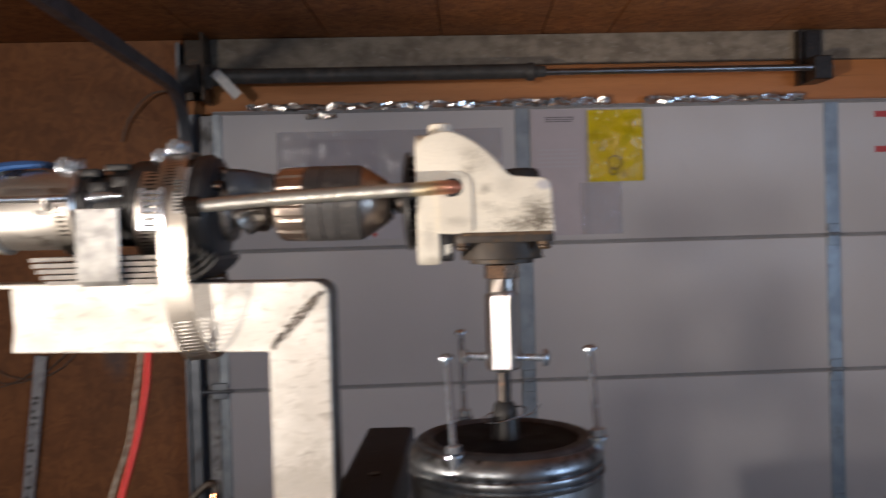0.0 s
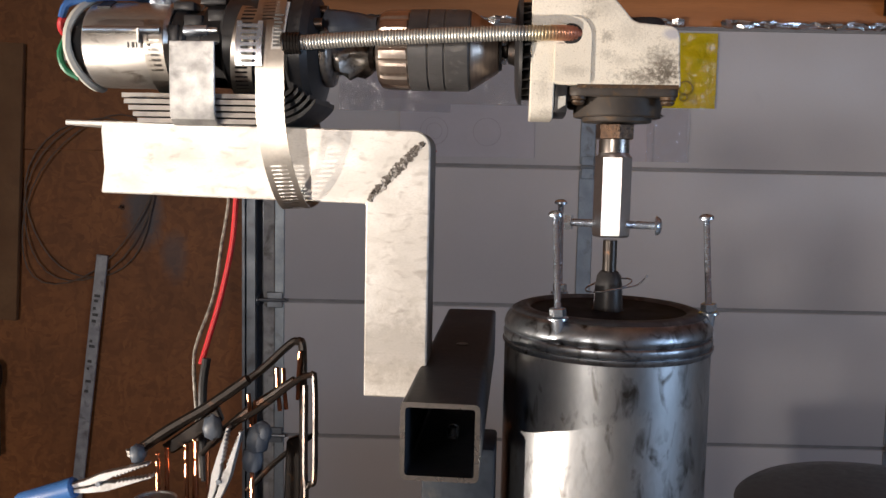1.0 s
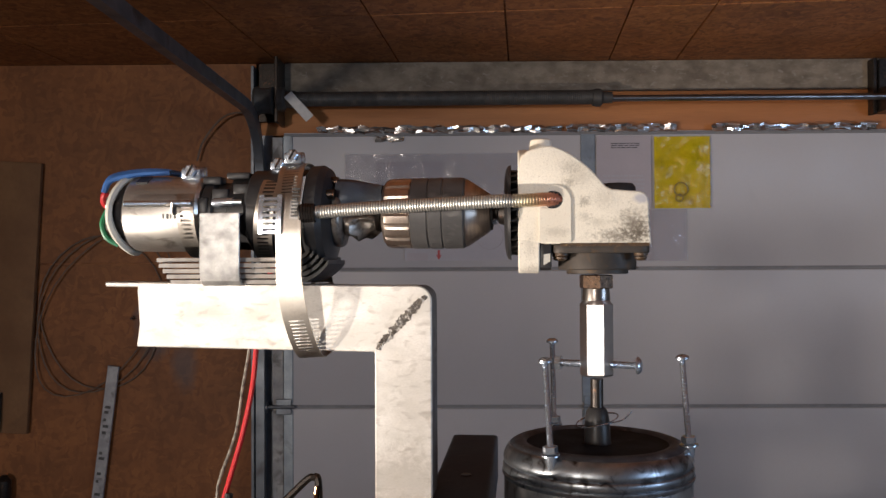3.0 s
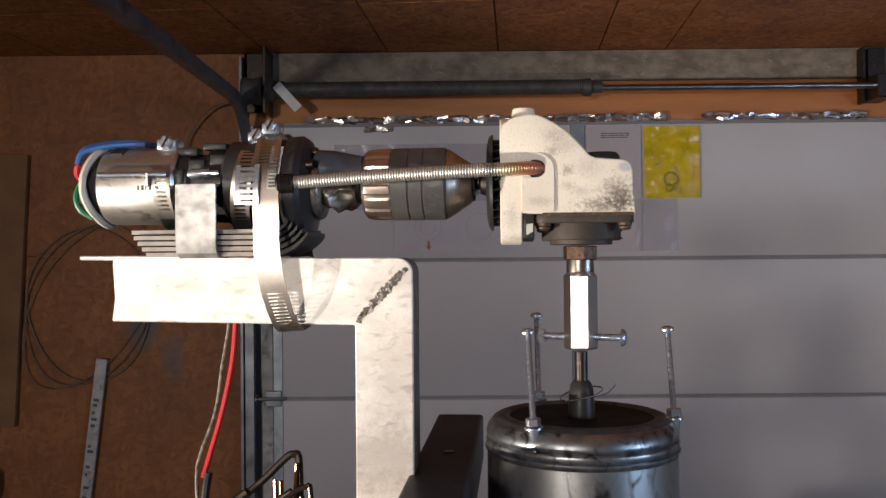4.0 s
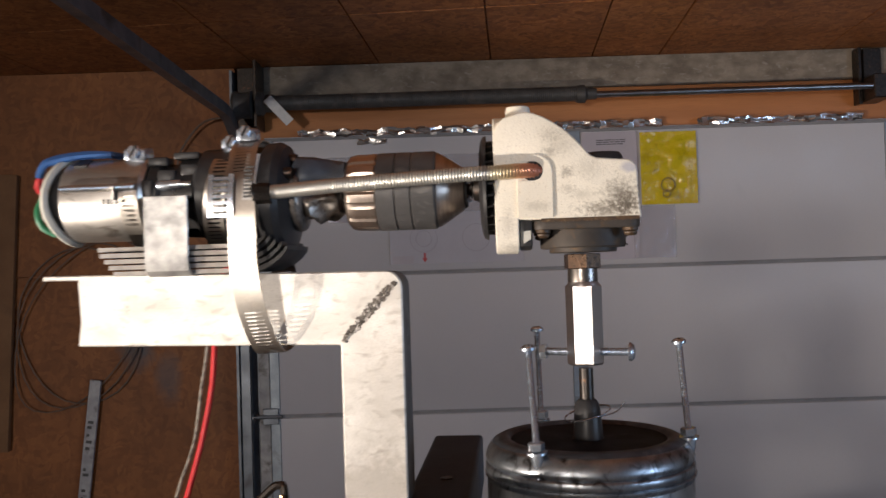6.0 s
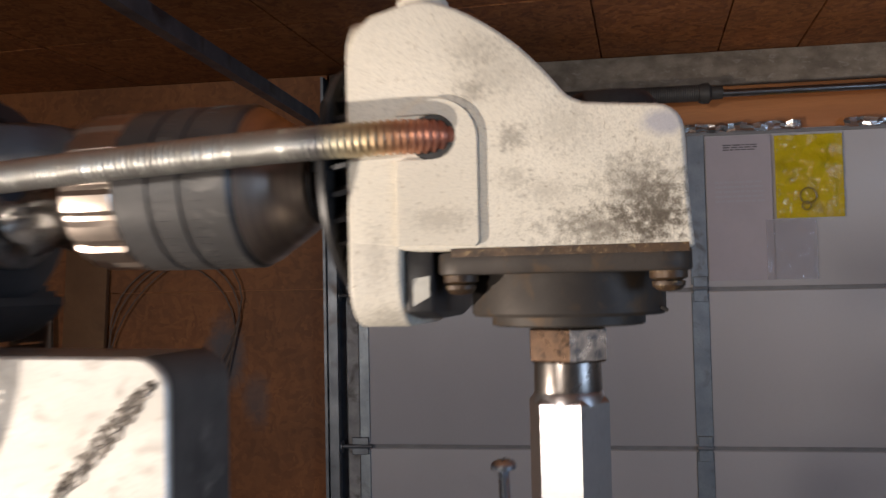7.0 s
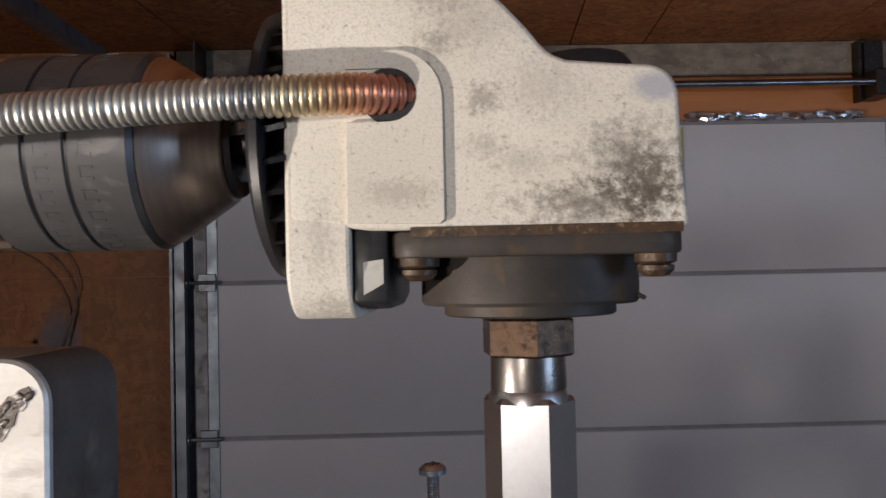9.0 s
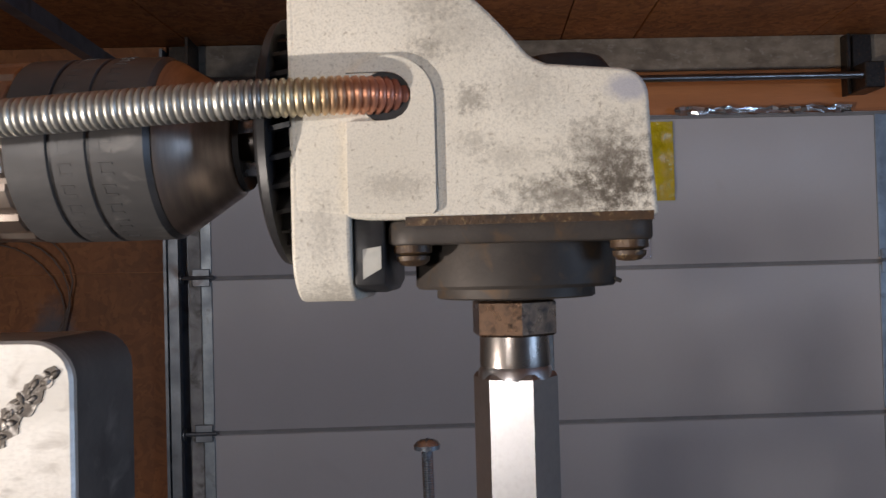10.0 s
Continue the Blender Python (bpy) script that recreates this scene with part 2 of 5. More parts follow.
def strand_board(name, a, bcol, ccol, scale=22.0, rough=0.6):
    """Pressed strand board: overlapping flakes of several browns."""
    m = bpy.data.materials.new(name)
    m.use_nodes = True
    t = m.node_tree
    N, Lk = t.nodes, t.links
    b = N["Principled BSDF"]
    co = N.new("ShaderNodeTexCoord")
    nz = N.new("ShaderNodeTexNoise")
    nz.inputs["Scale"].default_value, nz.inputs["Detail"].default_value = 9.0, 4.0
    Lk.new(co.outputs["Object"], nz.inputs["Vector"])
    warp = N.new("ShaderNodeMix")
    warp.data_type = "RGBA"
    warp.blend_type = "LINEAR_LIGHT"
    warp.inputs[0].default_value = 0.06
    Lk.new(co.outputs["Object"], warp.inputs[6])
    Lk.new(nz.outputs[1], warp.inputs[7])
    col = None
    for st, w in (((1.0, 1.0, 2.6), 0.0), ((2.8, 2.8, 1.0), 0.5)):
        mp = N.new("ShaderNodeMapping")
        mp.inputs["Scale"].default_value = st
        mp.inputs["Rotation"].default_value = (0.3, 0.5 + w, 0.4 + w)
        Lk.new(warp.outputs[2], mp.inputs["Vector"])
        v = N.new("ShaderNodeTexVoronoi")
        v.inputs["Scale"].default_value = scale * (1 - 0.35 * w)
        Lk.new(mp.outputs[0], v.inputs["Vector"])
        sp = N.new("ShaderNodeSeparateColor")
        Lk.new(v.outputs["Color"], sp.inputs[0])
        r = N.new("ShaderNodeValToRGB")
        for i, (p, c) in enumerate(((0.0, bcol), (0.45, a), (1.0, ccol))):
            e = r.color_ramp.elements[i] if i < 2 else r.color_ramp.elements.new(p)
            e.position, e.color = p, (*c, 1)
        r.color_ramp.elements[1].position = 0.45
        Lk.new(sp.outputs[0], r.inputs[0])
        if col is None:
            col = r.outputs[0]
        else:
            x = N.new("ShaderNodeMix")
            x.data_type = "RGBA"
            Lk.new(sp.outputs[1], x.inputs[0])
            Lk.new(col, x.inputs[6])
            Lk.new(r.outputs[0], x.inputs[7])
            col = x.outputs[2]
    big = N.new("ShaderNodeTexNoise")
    big.inputs["Scale"].default_value, big.inputs["Detail"].default_value = 2.6, 6.0
    Lk.new(co.outputs["Object"], big.inputs["Vector"])
    rr = N.new("ShaderNodeMapRange")
    rr.inputs[1].default_value, rr.inputs[2].default_value, rr.inputs[3].default_value, rr.inputs[4].default_value = 0.3, 0.7, 0.72, 1.12
    Lk.new(big.outputs[0], rr.inputs[0])
    y = N.new("ShaderNodeMix")
    y.data_type, y.blend_type = "RGBA", "MULTIPLY"
    y.inputs[0].default_value = 1.0
    Lk.new(col, y.inputs[6])
    Lk.new(rr.outputs[0], y.inputs[7])
    Lk.new(y.outputs[2], b.inputs["Base Color"])
    b.inputs["Roughness"].default_value = rough
    bp = N.new("ShaderNodeBump")
    bp.inputs["Strength"].default_value, bp.inputs["Distance"].default_value = 0.25, 0.002
    Lk.new(col, bp.inputs["Height"])
    Lk.new(bp.outputs[0], b.inputs["Normal"])
    return m


def glassy(name, colour, alpha, rough=0.12, bump=0.6, scale=14.0):
    """Thin creased plastic film that partly lets the ground through."""
    m = surf(name, colour, tuple(0.9 * v for v in colour), scale, rough, 0.0, bump, fine=1.6, rvar=0.05)
    m.node_tree.nodes["Principled BSDF"].inputs["Alpha"].default_value = alpha
    return m


STEEL = surf("scuffed_steel", (0.66, 0.64, 0.61), (0.48, 0.465, 0.44), 90, 0.38, 0.95, 0.12, (0.17, 0.15, 0.13), 110, 0.63, fine=8, stretch=(0.4, 1, 1))
ZINC = surf("zinc_plating", (0.60, 0.67, 0.76), (0.48, 0.54, 0.63), 120, 0.24, 0.88, 0.03, grain=0.12)
GALV = surf("bare_angle_steel", (0.72, 0.695, 0.655), (0.56, 0.54, 0.50), 50, 0.42, 0.35, 0.15, (0.40, 0.37, 0.34), 140, 0.61, fine=18, rvar=0.10, grain=0.6, stretch=(0.6, 1, 1.2))
# mottled steel, darkened because the side leg's shade is put into the colour
SHADELEG = surf("mottled_shaded_steel", (0.150, 0.145, 0.140), (0.085, 0.082, 0.080), 40, 0.55, 0.3, 0.3, (0.28, 0.27, 0.25), 60, 0.64)
ALU = surf("scuffed_aluminium", (0.66, 0.66, 0.66), (0.48, 0.48, 0.49), 70, 0.42, 0.7, 0.1, (0.28, 0.27, 0.26), 60, 0.60)
STRAP = surf("strap_steel", (0.58, 0.55, 0.50), (0.46, 0.43, 0.39), 60, 0.36, 1.0, 0.05)
CANM = surf("worn_tin", (0.555, 0.575, 0.60), (0.34, 0.355, 0.37), 45, 0.34, 0.95, 0.10, (0.10, 0.092, 0.084), 120, 0.60, fine=9, rvar=0.10, grain=0.6, stretch=(1, 1, 0.45))
LIDM = surf("sooty_tin_lid", (0.032, 0.039, 0.050), (0.018, 0.022, 0.029), 34, 0.55, 0.0, 0.2, (0.075, 0.078, 0.082), 46, 0.62)
RIMM = surf("dull_tin_rim", (0.42, 0.455, 0.50), (0.18, 0.195, 0.215), 70, 0.36, 0.95, 0.15, (0.045, 0.042, 0.040), 130, 0.58, fine=8, grain=0.45)
WELD = surf("weld_bead", (0.060, 0.050, 0.043), (0.17, 0.15, 0.13), 240, 0.5, 0.5, 0.6, (0.62, 0.59, 0.55), 330, 0.56)
BLACK = surf("black_plastic", (0.022, 0.022, 0.024), (0.035, 0.035, 0.037), 60, 0.38, 0.0, 0.15)
RUBBER = surf("black_rubber", (0.020, 0.0195, 0.020), (0.032, 0.031, 0.031), 40, 0.48, 0.0, 0.1)
# pale tone paints the shine along the rubber strips' front edges
RUBEDGE = surf("rubber_edge_shine", (0.42, 0.39, 0.36), (0.28, 0.26, 0.24), 80, 0.5, 0.0, 0.2)
CHUCKM = surf("dark_grey_sleeve", (0.115, 0.112, 0.112), (0.075, 0.073, 0.073), 60, 0.40, 0.3, 0.15, (0.21, 0.20, 0.19), 120, 0.66, stretch=(0.5, 1, 1))
KNURL = surf("bronzed_steel_sleeve", (0.56, 0.48, 0.42), (0.44, 0.375, 0.325), 50, 0.34, 0.95, 0.05, stretch=(1, 0.3, 0.3))
NOSE = surf("bronze_toned_nose", (0.54, 0.46, 0.40), (0.38, 0.32, 0.28), 90, 0.36, 0.95, 0.1, stretch=(6, 0.6, 0.6))
PAINT = surf("old_white_enamel", (0.80, 0.755, 0.655), (0.72, 0.675, 0.575), 34, 0.50, 0.0, 0.75, (0.36, 0.31, 0.24), 900, 0.66, fine=55, grain=0.85)
GEARM = surf("oily_cast_metal", (0.080, 0.069, 0.061), (0.048, 0.042, 0.038), 60, 0.50, 0.3, 0.3, (0.105, 0.068, 0.040), 150, 0.60, fine=24)
CLIPM = surf("mottled_zinc_sheet", (0.46, 0.46, 0.45), (0.28, 0.28, 0.28), 110, 0.45, 0.6, 0.1, (0.18, 0.18, 0.18), 70, 0.58)
HEXM = surf("machined_hex_steel", (0.72, 0.72, 0.74), (0.60, 0.60, 0.62), 60, 0.31, 1.0, 0.06, (0.52, 0.50, 0.48), 260, 0.70, fine=14, grain=0.3, rvar=0.06)
RUST = surf("oily_rust", (0.090, 0.052, 0.027), (0.038, 0.026, 0.019), 260, 0.45, 0.2, 0.7, (0.24, 0.165, 0.08), 800, 0.62, fine=6)
NUTM = surf("worn_nut_steel", (0.19, 0.120, 0.080), (0.095, 0.062, 0.044), 320, 0.30, 0.9, 0.35, (0.040, 0.030, 0.025), 420, 0.57)
DARKST = surf("blackened_steel", (0.060, 0.052, 0.047), (0.035, 0.031, 0.029), 90, 0.35, 0.8, 0.15, (0.20, 0.10, 0.06), 110, 0.64)
TUBEM = surf("black_painted_tube", (0.028, 0.035, 0.046), (0.046, 0.055, 0.068), 30, 0.50, 0.0, 0.15, (0.09, 0.085, 0.08), 70, 0.68)
TUBEND = surf("sawn_tube_end", (0.34, 0.305, 0.28), (0.18, 0.165, 0.155), 120, 0.30, 0.95, 0.2)
ROD = tint(surf("threaded_rod_steel", (0.66, 0.65, 0.60), (0.52, 0.51, 0.47), 90, 0.40, 0.75, 0.08),
           ((-0.12, (0.95, 0.95, 0.95)), (0.009, (0.92, 0.92, 0.92)), (0.0165, (0.42, 0.42, 0.45)), (0.0215, (1.0, 0.92, 0.72)), (0.029, (1.0, 0.78, 0.50)), (0.0355, (1.0, 0.54, 0.34)), (0.043, (1.0, 0.45, 0.34)), (0.050, (0.62, 0.25, 0.20))))
COPPER = surf("copper_rod", (0.62, 0.27, 0.15), (0.42, 0.17, 0.09), 90, 0.32, 1.0, 0.1, (0.10, 0.05, 0.03), 60, 0.62)
BLUE = surf("blue_insulation", (0.05, 0.16, 0.42), (0.035, 0.11, 0.32), 60, 0.45)
JOINTM = surf("lumpy_weld_steel", (0.36, 0.33, 0.30), (0.15, 0.135, 0.12), 170, 0.42, 0.7, 0.5, (0.06, 0.05, 0.045), 220, 0.58)
BLUEGREY = surf("blue_grey_sealant", (0.075, 0.095, 0.125), (0.045, 0.055, 0.075), 70, 0.5, 0.0, 0.5)
RED = surf("red_insulation", (0.60, 0.030, 0.035), (0.48, 0.020, 0.028), 40, 0.35)
GREEN = surf("green_insulation", (0.03, 0.22, 0.10), (0.02, 0.16, 0.08), 60, 0.4)
IVORY = surf("ivory_nylon", (0.60, 0.59, 0.53), (0.50, 0.49, 0.44), 60, 0.45)
WOVEN = surf("braided_grey_wire", (0.28, 0.26, 0.22), (0.07, 0.06, 0.05), 260, 0.5, 0.0, 0.5)
STICKER = surf("white_label", (0.66, 0.64, 0.62), (0.56, 0.55, 0.53), 50, 0.4)
INK = surf("dark_print", (0.05, 0.05, 0.05), (0.08, 0.08, 0.08), 100, 0.5)
DOORM = surf("off_white_door_steel", (0.510, 0.490, 0.505), (0.475, 0.457, 0.470), 2.2, 0.42, 0.0, 0.03, (0.420, 0.405, 0.416), 3.0, 0.72, fine=40, grain=0.08)
SEAMM = surf("door_joint_rubber", (0.24, 0.235, 0.24), (0.20, 0.195, 0.20), 20, 0.6)
STILE = surf("galvanised_stile", (0.30, 0.34, 0.38), (0.22, 0.25, 0.29), 16, 0.45, 0.6, 0.15, (0.13, 0.12, 0.12), 14, 0.64)
JAMB = surf("flaking_grey_paint", (0.42, 0.41, 0.40), (0.24, 0.235, 0.24), 14, 0.6, 0.1, 0.3, (0.12, 0.11, 0.10), 18, 0.58)
TRACKM = surf("galvanised_track", (0.20, 0.22, 0.25), (0.13, 0.145, 0.17), 12, 0.40, 0.7, 0.1, (0.08, 0.07, 0.07), 10, 0.62)
OSB = strand_board("strand_board_wall", (0.235, 0.080, 0.020), (0.19, 0.061, 0.014), (0.295, 0.106, 0.028), 26)
CEILM = strand_board("strand_board_ceiling", (0.30, 0.100, 0.025), (0.18, 0.055, 0.013), (0.44, 0.172, 0.050), 30)
BEAM = surf("weathered_grey_beam", (0.27, 0.225, 0.175), (0.15, 0.12, 0.092), 26, 0.9, 0.0, 0.9, (0.30, 0.265, 0.225), 70, 0.64, fine=7, stretch=(0.6, 1, 1.0))
FIR = surf("orange_fir", (0.52, 0.205, 0.066), (0.38, 0.140, 0.042), 5, 0.55, 0.0, 0.25, (0.12, 0.045, 0.016), 7, 0.68, fine=14, stretch=(0.25, 1, 3.0))
SPRING = surf("dusty_black_spring", (0.085, 0.080, 0.076), (0.055, 0.052, 0.050), 30, 0.55, 0.3, 0.15, (0.13, 0.11, 0.095), 12, 0.6)
SHAFT = surf("torsion_shaft_steel", (0.34, 0.33, 0.32), (0.20, 0.19, 0.19), 22, 0.34, 1.0, 0.1)
FOIL = surf("crumpled_foil", (0.86, 0.85, 0.84), (0.70, 0.69, 0.68), 60, 0.22, 0.95, 0.6, fine=2.0)
PAPER = surf("pale_printed_paper", (0.45, 0.405, 0.44), (0.42, 0.38, 0.415), 8, 0.5, 0.0, 0.05, grain=0.1)
PAPERW = surf("white_printed_paper", (0.45, 0.43, 0.475), (0.42, 0.405, 0.45), 8, 0.5, 0.0, 0.05, grain=0.1)
FILM = glassy("clear_creased_sleeve", (0.60, 0.58, 0.63), 0.24, 0.06)
YELLOW = surf("yellow_plastic_sleeve", (0.66, 0.50, 0.012), (0.54, 0.41, 0.010), 9, 0.12, 0.0, 0.9, (0.36, 0.27, 0.02), 14, 0.64, fine=1.8, rvar=0.05)
CARD = surf("brown_board", (0.21, 0.105, 0.045), (0.15, 0.072, 0.032), 6, 0.8, 0.0, 0.2, (0.10, 0.05, 0.025), 5, 0.64)
CABLE = surf("dusty_grey_cable", (0.17, 0.115, 0.085), (0.13, 0.085, 0.06), 60, 0.6)
OLIVE = surf("olive_print", (0.30, 0.215, 0.015), (0.24, 0.17, 0.012), 30, 0.3)
PALE = surf("pale_marked_strip", (0.42, 0.42, 0.44), (0.28, 0.28, 0.30), 22, 0.45, 0.3, 0.2, (0.16, 0.15, 0.16), 26, 0.60)
CONCRETE = surf("concrete_floor", (0.26, 0.25, 0.235), (0.19, 0.18, 0.17), 3, 0.8, 0.0, 0.3, (0.11, 0.10, 0.09), 2.0, 0.62, fine=30)
PLASTER = surf("grey_wall_board", (0.34, 0.335, 0.33), (0.29, 0.285, 0.28), 3, 0.75, 0.0, 0.15, fine=20)
PLYTOP = surf("bench_plywood", (0.30, 0.19, 0.10), (0.22, 0.14, 0.075), 8, 0.65, 0.0, 0.2, (0.10, 0.065, 0.04), 9, 0.62, stretch=(0.3, 2, 1))
FAINT = surf("faint_print", (0.36, 0.33, 0.37), (0.33, 0.30, 0.34), 60, 0.5)
SOOT = surf("soot_stained_tin", (0.066, 0.079, 0.098), (0.030, 0.036, 0.046), 90, 0.48, 0.15, 0.15, (0.15, 0.16, 0.175), 120, 0.62)
REDMARK = surf("red_print", (0.50, 0.06, 0.06), (0.42, 0.05, 0.05), 60, 0.5)

# stains of the grinder's enamel: black oily soot low on the nose, a smudge and a long scratch
blot(PAINT, [((0.087, -0.026, 0.015), (0.010, 0.060, 0.009), 0.55), ((0.080, -0.026, 0.007), (0.016, 0.060, 0.0045), 0.65), ((0.090, -0.026, 0.010), (0.007, 0.060, 0.008), 0.70)], (0.070, 0.052, 0.034), 1.7, 480.0)
for m_, lv in ((LIDM, 0.03), (TUBEM, 0.12), (BLACK, 0.3), (CHUCKM, 0.3), (GEARM, 0.3)):
    m_.node_tree.nodes["Principled BSDF"].inputs["Specular IOR Level"].default_value = lv
blot(PAINT, [((0.0585, -0.026, 0.0285), (0.0036, 0.030, 0.0032), 0.55), ((0.066, -0.026, 0.016), (0.006, 0.030, 0.003), 0.25), ((0.050, -0.03, 0.050), (0.007, 0.03, 0.004), 0.25),
             ((0.042, -0.026, 0.010), (0.008, 0.030, 0.003), 0.30), ((0.0500, -0.026, 0.0400), (0.0035, 0.030, 0.0030), 0.40), ((0.0560, -0.026, 0.0440), (0.010, 0.030, 0.006), 0.22), ((0.0590, -0.026, 0.0190), (0.004, 0.030, 0.0030), 0.32), ((0.0700, -0.026, 0.0300), (0.008, 0.030, 0.006), 0.20), ((0.0260, -0.030, 0.0020), (0.003, 0.030, 0.010), 0.25), ((0.028, -0.030, -0.013), (0.006, 0.030, 0.003), 0.35)], (0.13, 0.11, 0.09), 1.9, 800.0)
blot(PAINT, [((0.092, -0.028, 0.030), (0.0055, 0.020, 0.0035), 0.85)], (0.42, 0.42, 0.47), 0.4, 300.0)
blot(OSB, [((-0.52, 0.0, 1.36), (0.085, 0.2, 0.16), 0.85), ((-0.40, 0.0, 1.20), (0.06, 0.2, 0.11), 0.55)], (0.085, 0.088, 0.10), 0.4, 14.0)

# dull patches on the angle iron; the lowest also paints in a cast shadow
blot(GALV, [((0.0, 0.0, 0.030), (0.034, 0.1, 0.026), 0.55), ((0.012, 0.0, 0.085), (0.022, 0.1, 0.045), 0.28), ((-0.12, 0.0, 0.135), (0.05, 0.1, 0.014), 0.25)], (0.30, 0.27, 0.235), 0.8, 160.0)

# ---------- the room ----------
YAW = math.atan(0.078)
WALL = Matrix.Translation((-0.905, 3.2, 0)) @ Matrix.Rotation(YAW, 4, "Z")   # u along the wall, v behind it
CEIL = 2.385


def on_wall(bm):
    return put(bm, WALL)


def wall_part(name, bm, material, label, category, kind="", sharp=35):
    ob = solo(name, bm, material, label, category, at=(0, 0, 0), kind=kind, sharp=sharp)
    ob.matrix_world = WALL
    OFF[ob] = Vector((0, 0, 0))
    return ob


def under(parent, name, bm, material, label="", sharp=35):
    """A part in the parent's own axes."""
    ob = part(name, bm, material, None, label, sharp)
    ob.parent = parent
    return ob


solo("floor", box(-3.8, 4.2, -3.8, 3.9, -0.12, 0.0), CONCRETE, "stained grey concrete garage floor", "floor", kind="structure")
cols = (-3.8, -2.6, -1.75, -0.93, -0.46, -0.03, 0.36, 0.62, 1.25, 1.85, 2.45, 3.1, 4.2)
rows_y = (-3.8, -2.2, -0.9, 0.3, 1.5, 2.62, 3.9)
cb = [box(-3.8, 4.2, -3.8, 3.9, CEIL + 0.012, CEIL + 0.10)]
rnd = random.Random(4)
for i in range(len(cols) - 1):
    for j in range(len(rows_y) - 1):
        g, h = 0.003, rnd.uniform(0, 0.004)
        cb.append(box(cols[i] + g, cols[i + 1] - g, rows_y[j] + g, rows_y[j + 1] - g, CEIL + h, CEIL + 0.016))
solo("ceiling", join(*cb), CEILM, "orange-brown strand board panels on the garage ceiling", "ceiling", kind="structure")
solo("wall_left", box(-3.8, -3.7, -3.8, 3.2, 0, CEIL), PLASTER, "plain board side wall of the garage", "wall", kind="structure")


def wall_with_window(name, along, lo, hi, at, w0, w1, z0, z1):
    bms = []
    for a0, a1, b0, b1 in ((lo, w0, 0, CEIL), (w1, hi, 0, CEIL), (w0, w1, 0, z0), (w0, w1, z1, CEIL)):
        bms.append(box(at, at + 0.1, a0, a1, b0, b1) if along == "y" else box(a0, a1, at, at + 0.1, b0, b1))
    return solo(name, join(*bms), PLASTER, "plain board garage wall with a window opening", "wall", kind="structure")


wall_with_window("wall_right", "y", -3.8, 3.9, 3.9, -2.3, -0.7, 1.0, 2.0)
wall_with_window("wall_back", "x", -3.7, 3.9, -3.6, -1.78, -1.32, 1.32, 1.80)

# the front wall: strand board beside the sectional door, header above it
fw = wall_part("wall_front", join(box(-2.9, -0.115, 0.03, 0.10, 1.601, CEIL), box(-2.9, -0.115, 0.032, 0.10, 0, 1.598)), OSB, "brown strand board wall with a grey smear", "wall", "structure")
header = wall_part("header_beam", box(-0.10, 5.0, 0.02, 0.14, 2.268, CEIL, 0.006), BEAM, "weathered grey timber beam under the ceiling", "beam", "structure")
fascia = wall_part("trim", box(-0.10, 5.0, 0.03, 0.13, 2.10, 2.266, 0.004), FIR, "orange-brown fir header board above the door", "trim", "structure")

# added backing sheet that stops sky light leaking through the wall's joints
wall_part("wall_front_backing", box(-2.95, 5.05, 0.145, 0.20, 0, CEIL), OSB, "brown backing sheet added to close the front wall's gaps", "wall", "structure")
wall_part("wall_front_stud", box(-2.9, -0.12, 0.10, 0.144, 1.57, 1.63), FIR, "stud behind the wall joint", "stud", "structure")
door = thing("door_1", (0, 0, 0), "off-white sectional garage door, shut, with grey stiles", "door", kind="structure")
door.matrix_world = WALL
PH = 0.5325
for k in range(4):
    z1 = 2.108 - PH * k
    z0 = max(z1 - PH, 0.002)
    panel = [(0.004, z0 + 0.004), (0.0, z0 + 0.010), (0.0, z1 - 0.012), (0.006, z1 - 0.008), (0.006, z1 - 0.002), (0.045, z1 - 0.002), (0.045, z0 + 0.004)]
    under(door, "panel", prism(panel, 0.0, 4.86, "yz"), DOORM)
    for u in (0.0, 1.155, 2.375, 3.55, 4.80):
        w = 0.035 if u == 0 else 0.055
        under(door, "stile", box(u - 0.002, u + w, -0.006, 0.004, z0 + 0.012, z1 - 0.014, 0.002, 1), STILE)
        if k and 0 < u:
            hg = join(box(u + 0.004, u + w - 0.004, -0.012, -0.005, z1 - 0.045, z1 + 0.040, 0.002, 1), lathe([(u + 0.002, 0.007), (u + w - 0.004, 0.007)], "x", (0, -0.012, z1), 10))
            under(door, "hinge", hg, STILE)
    if k:
        under(door, "joint", box(0.0, 4.86, 0.0025, 0.012, z1 - 0.008, z1 + 0.004), SEAMM)
        eh = join(box(-0.03, 0.03, -0.016, -0.006, z1 - 0.030, z1 + 0.030, 0.002, 1), lathe([(-0.075, 0.007), (0.045, 0.007)], "x", (0, -0.022, z1), 10), lathe([(-0.075, 0.022), (-0.060, 0.022)], "x", (0, -0.022, z1), 16))
        under(door, "roller_hinge", eh, TRACKM)
for u, z in ((2.60, 2.043), (2.60, 1.905)):
    under(door, "red_mark", box(u - 0.02, u + 0.035, -0.0022, 0.001, z - 0.012, z + 0.012), REDMARK, "small red print on the door")

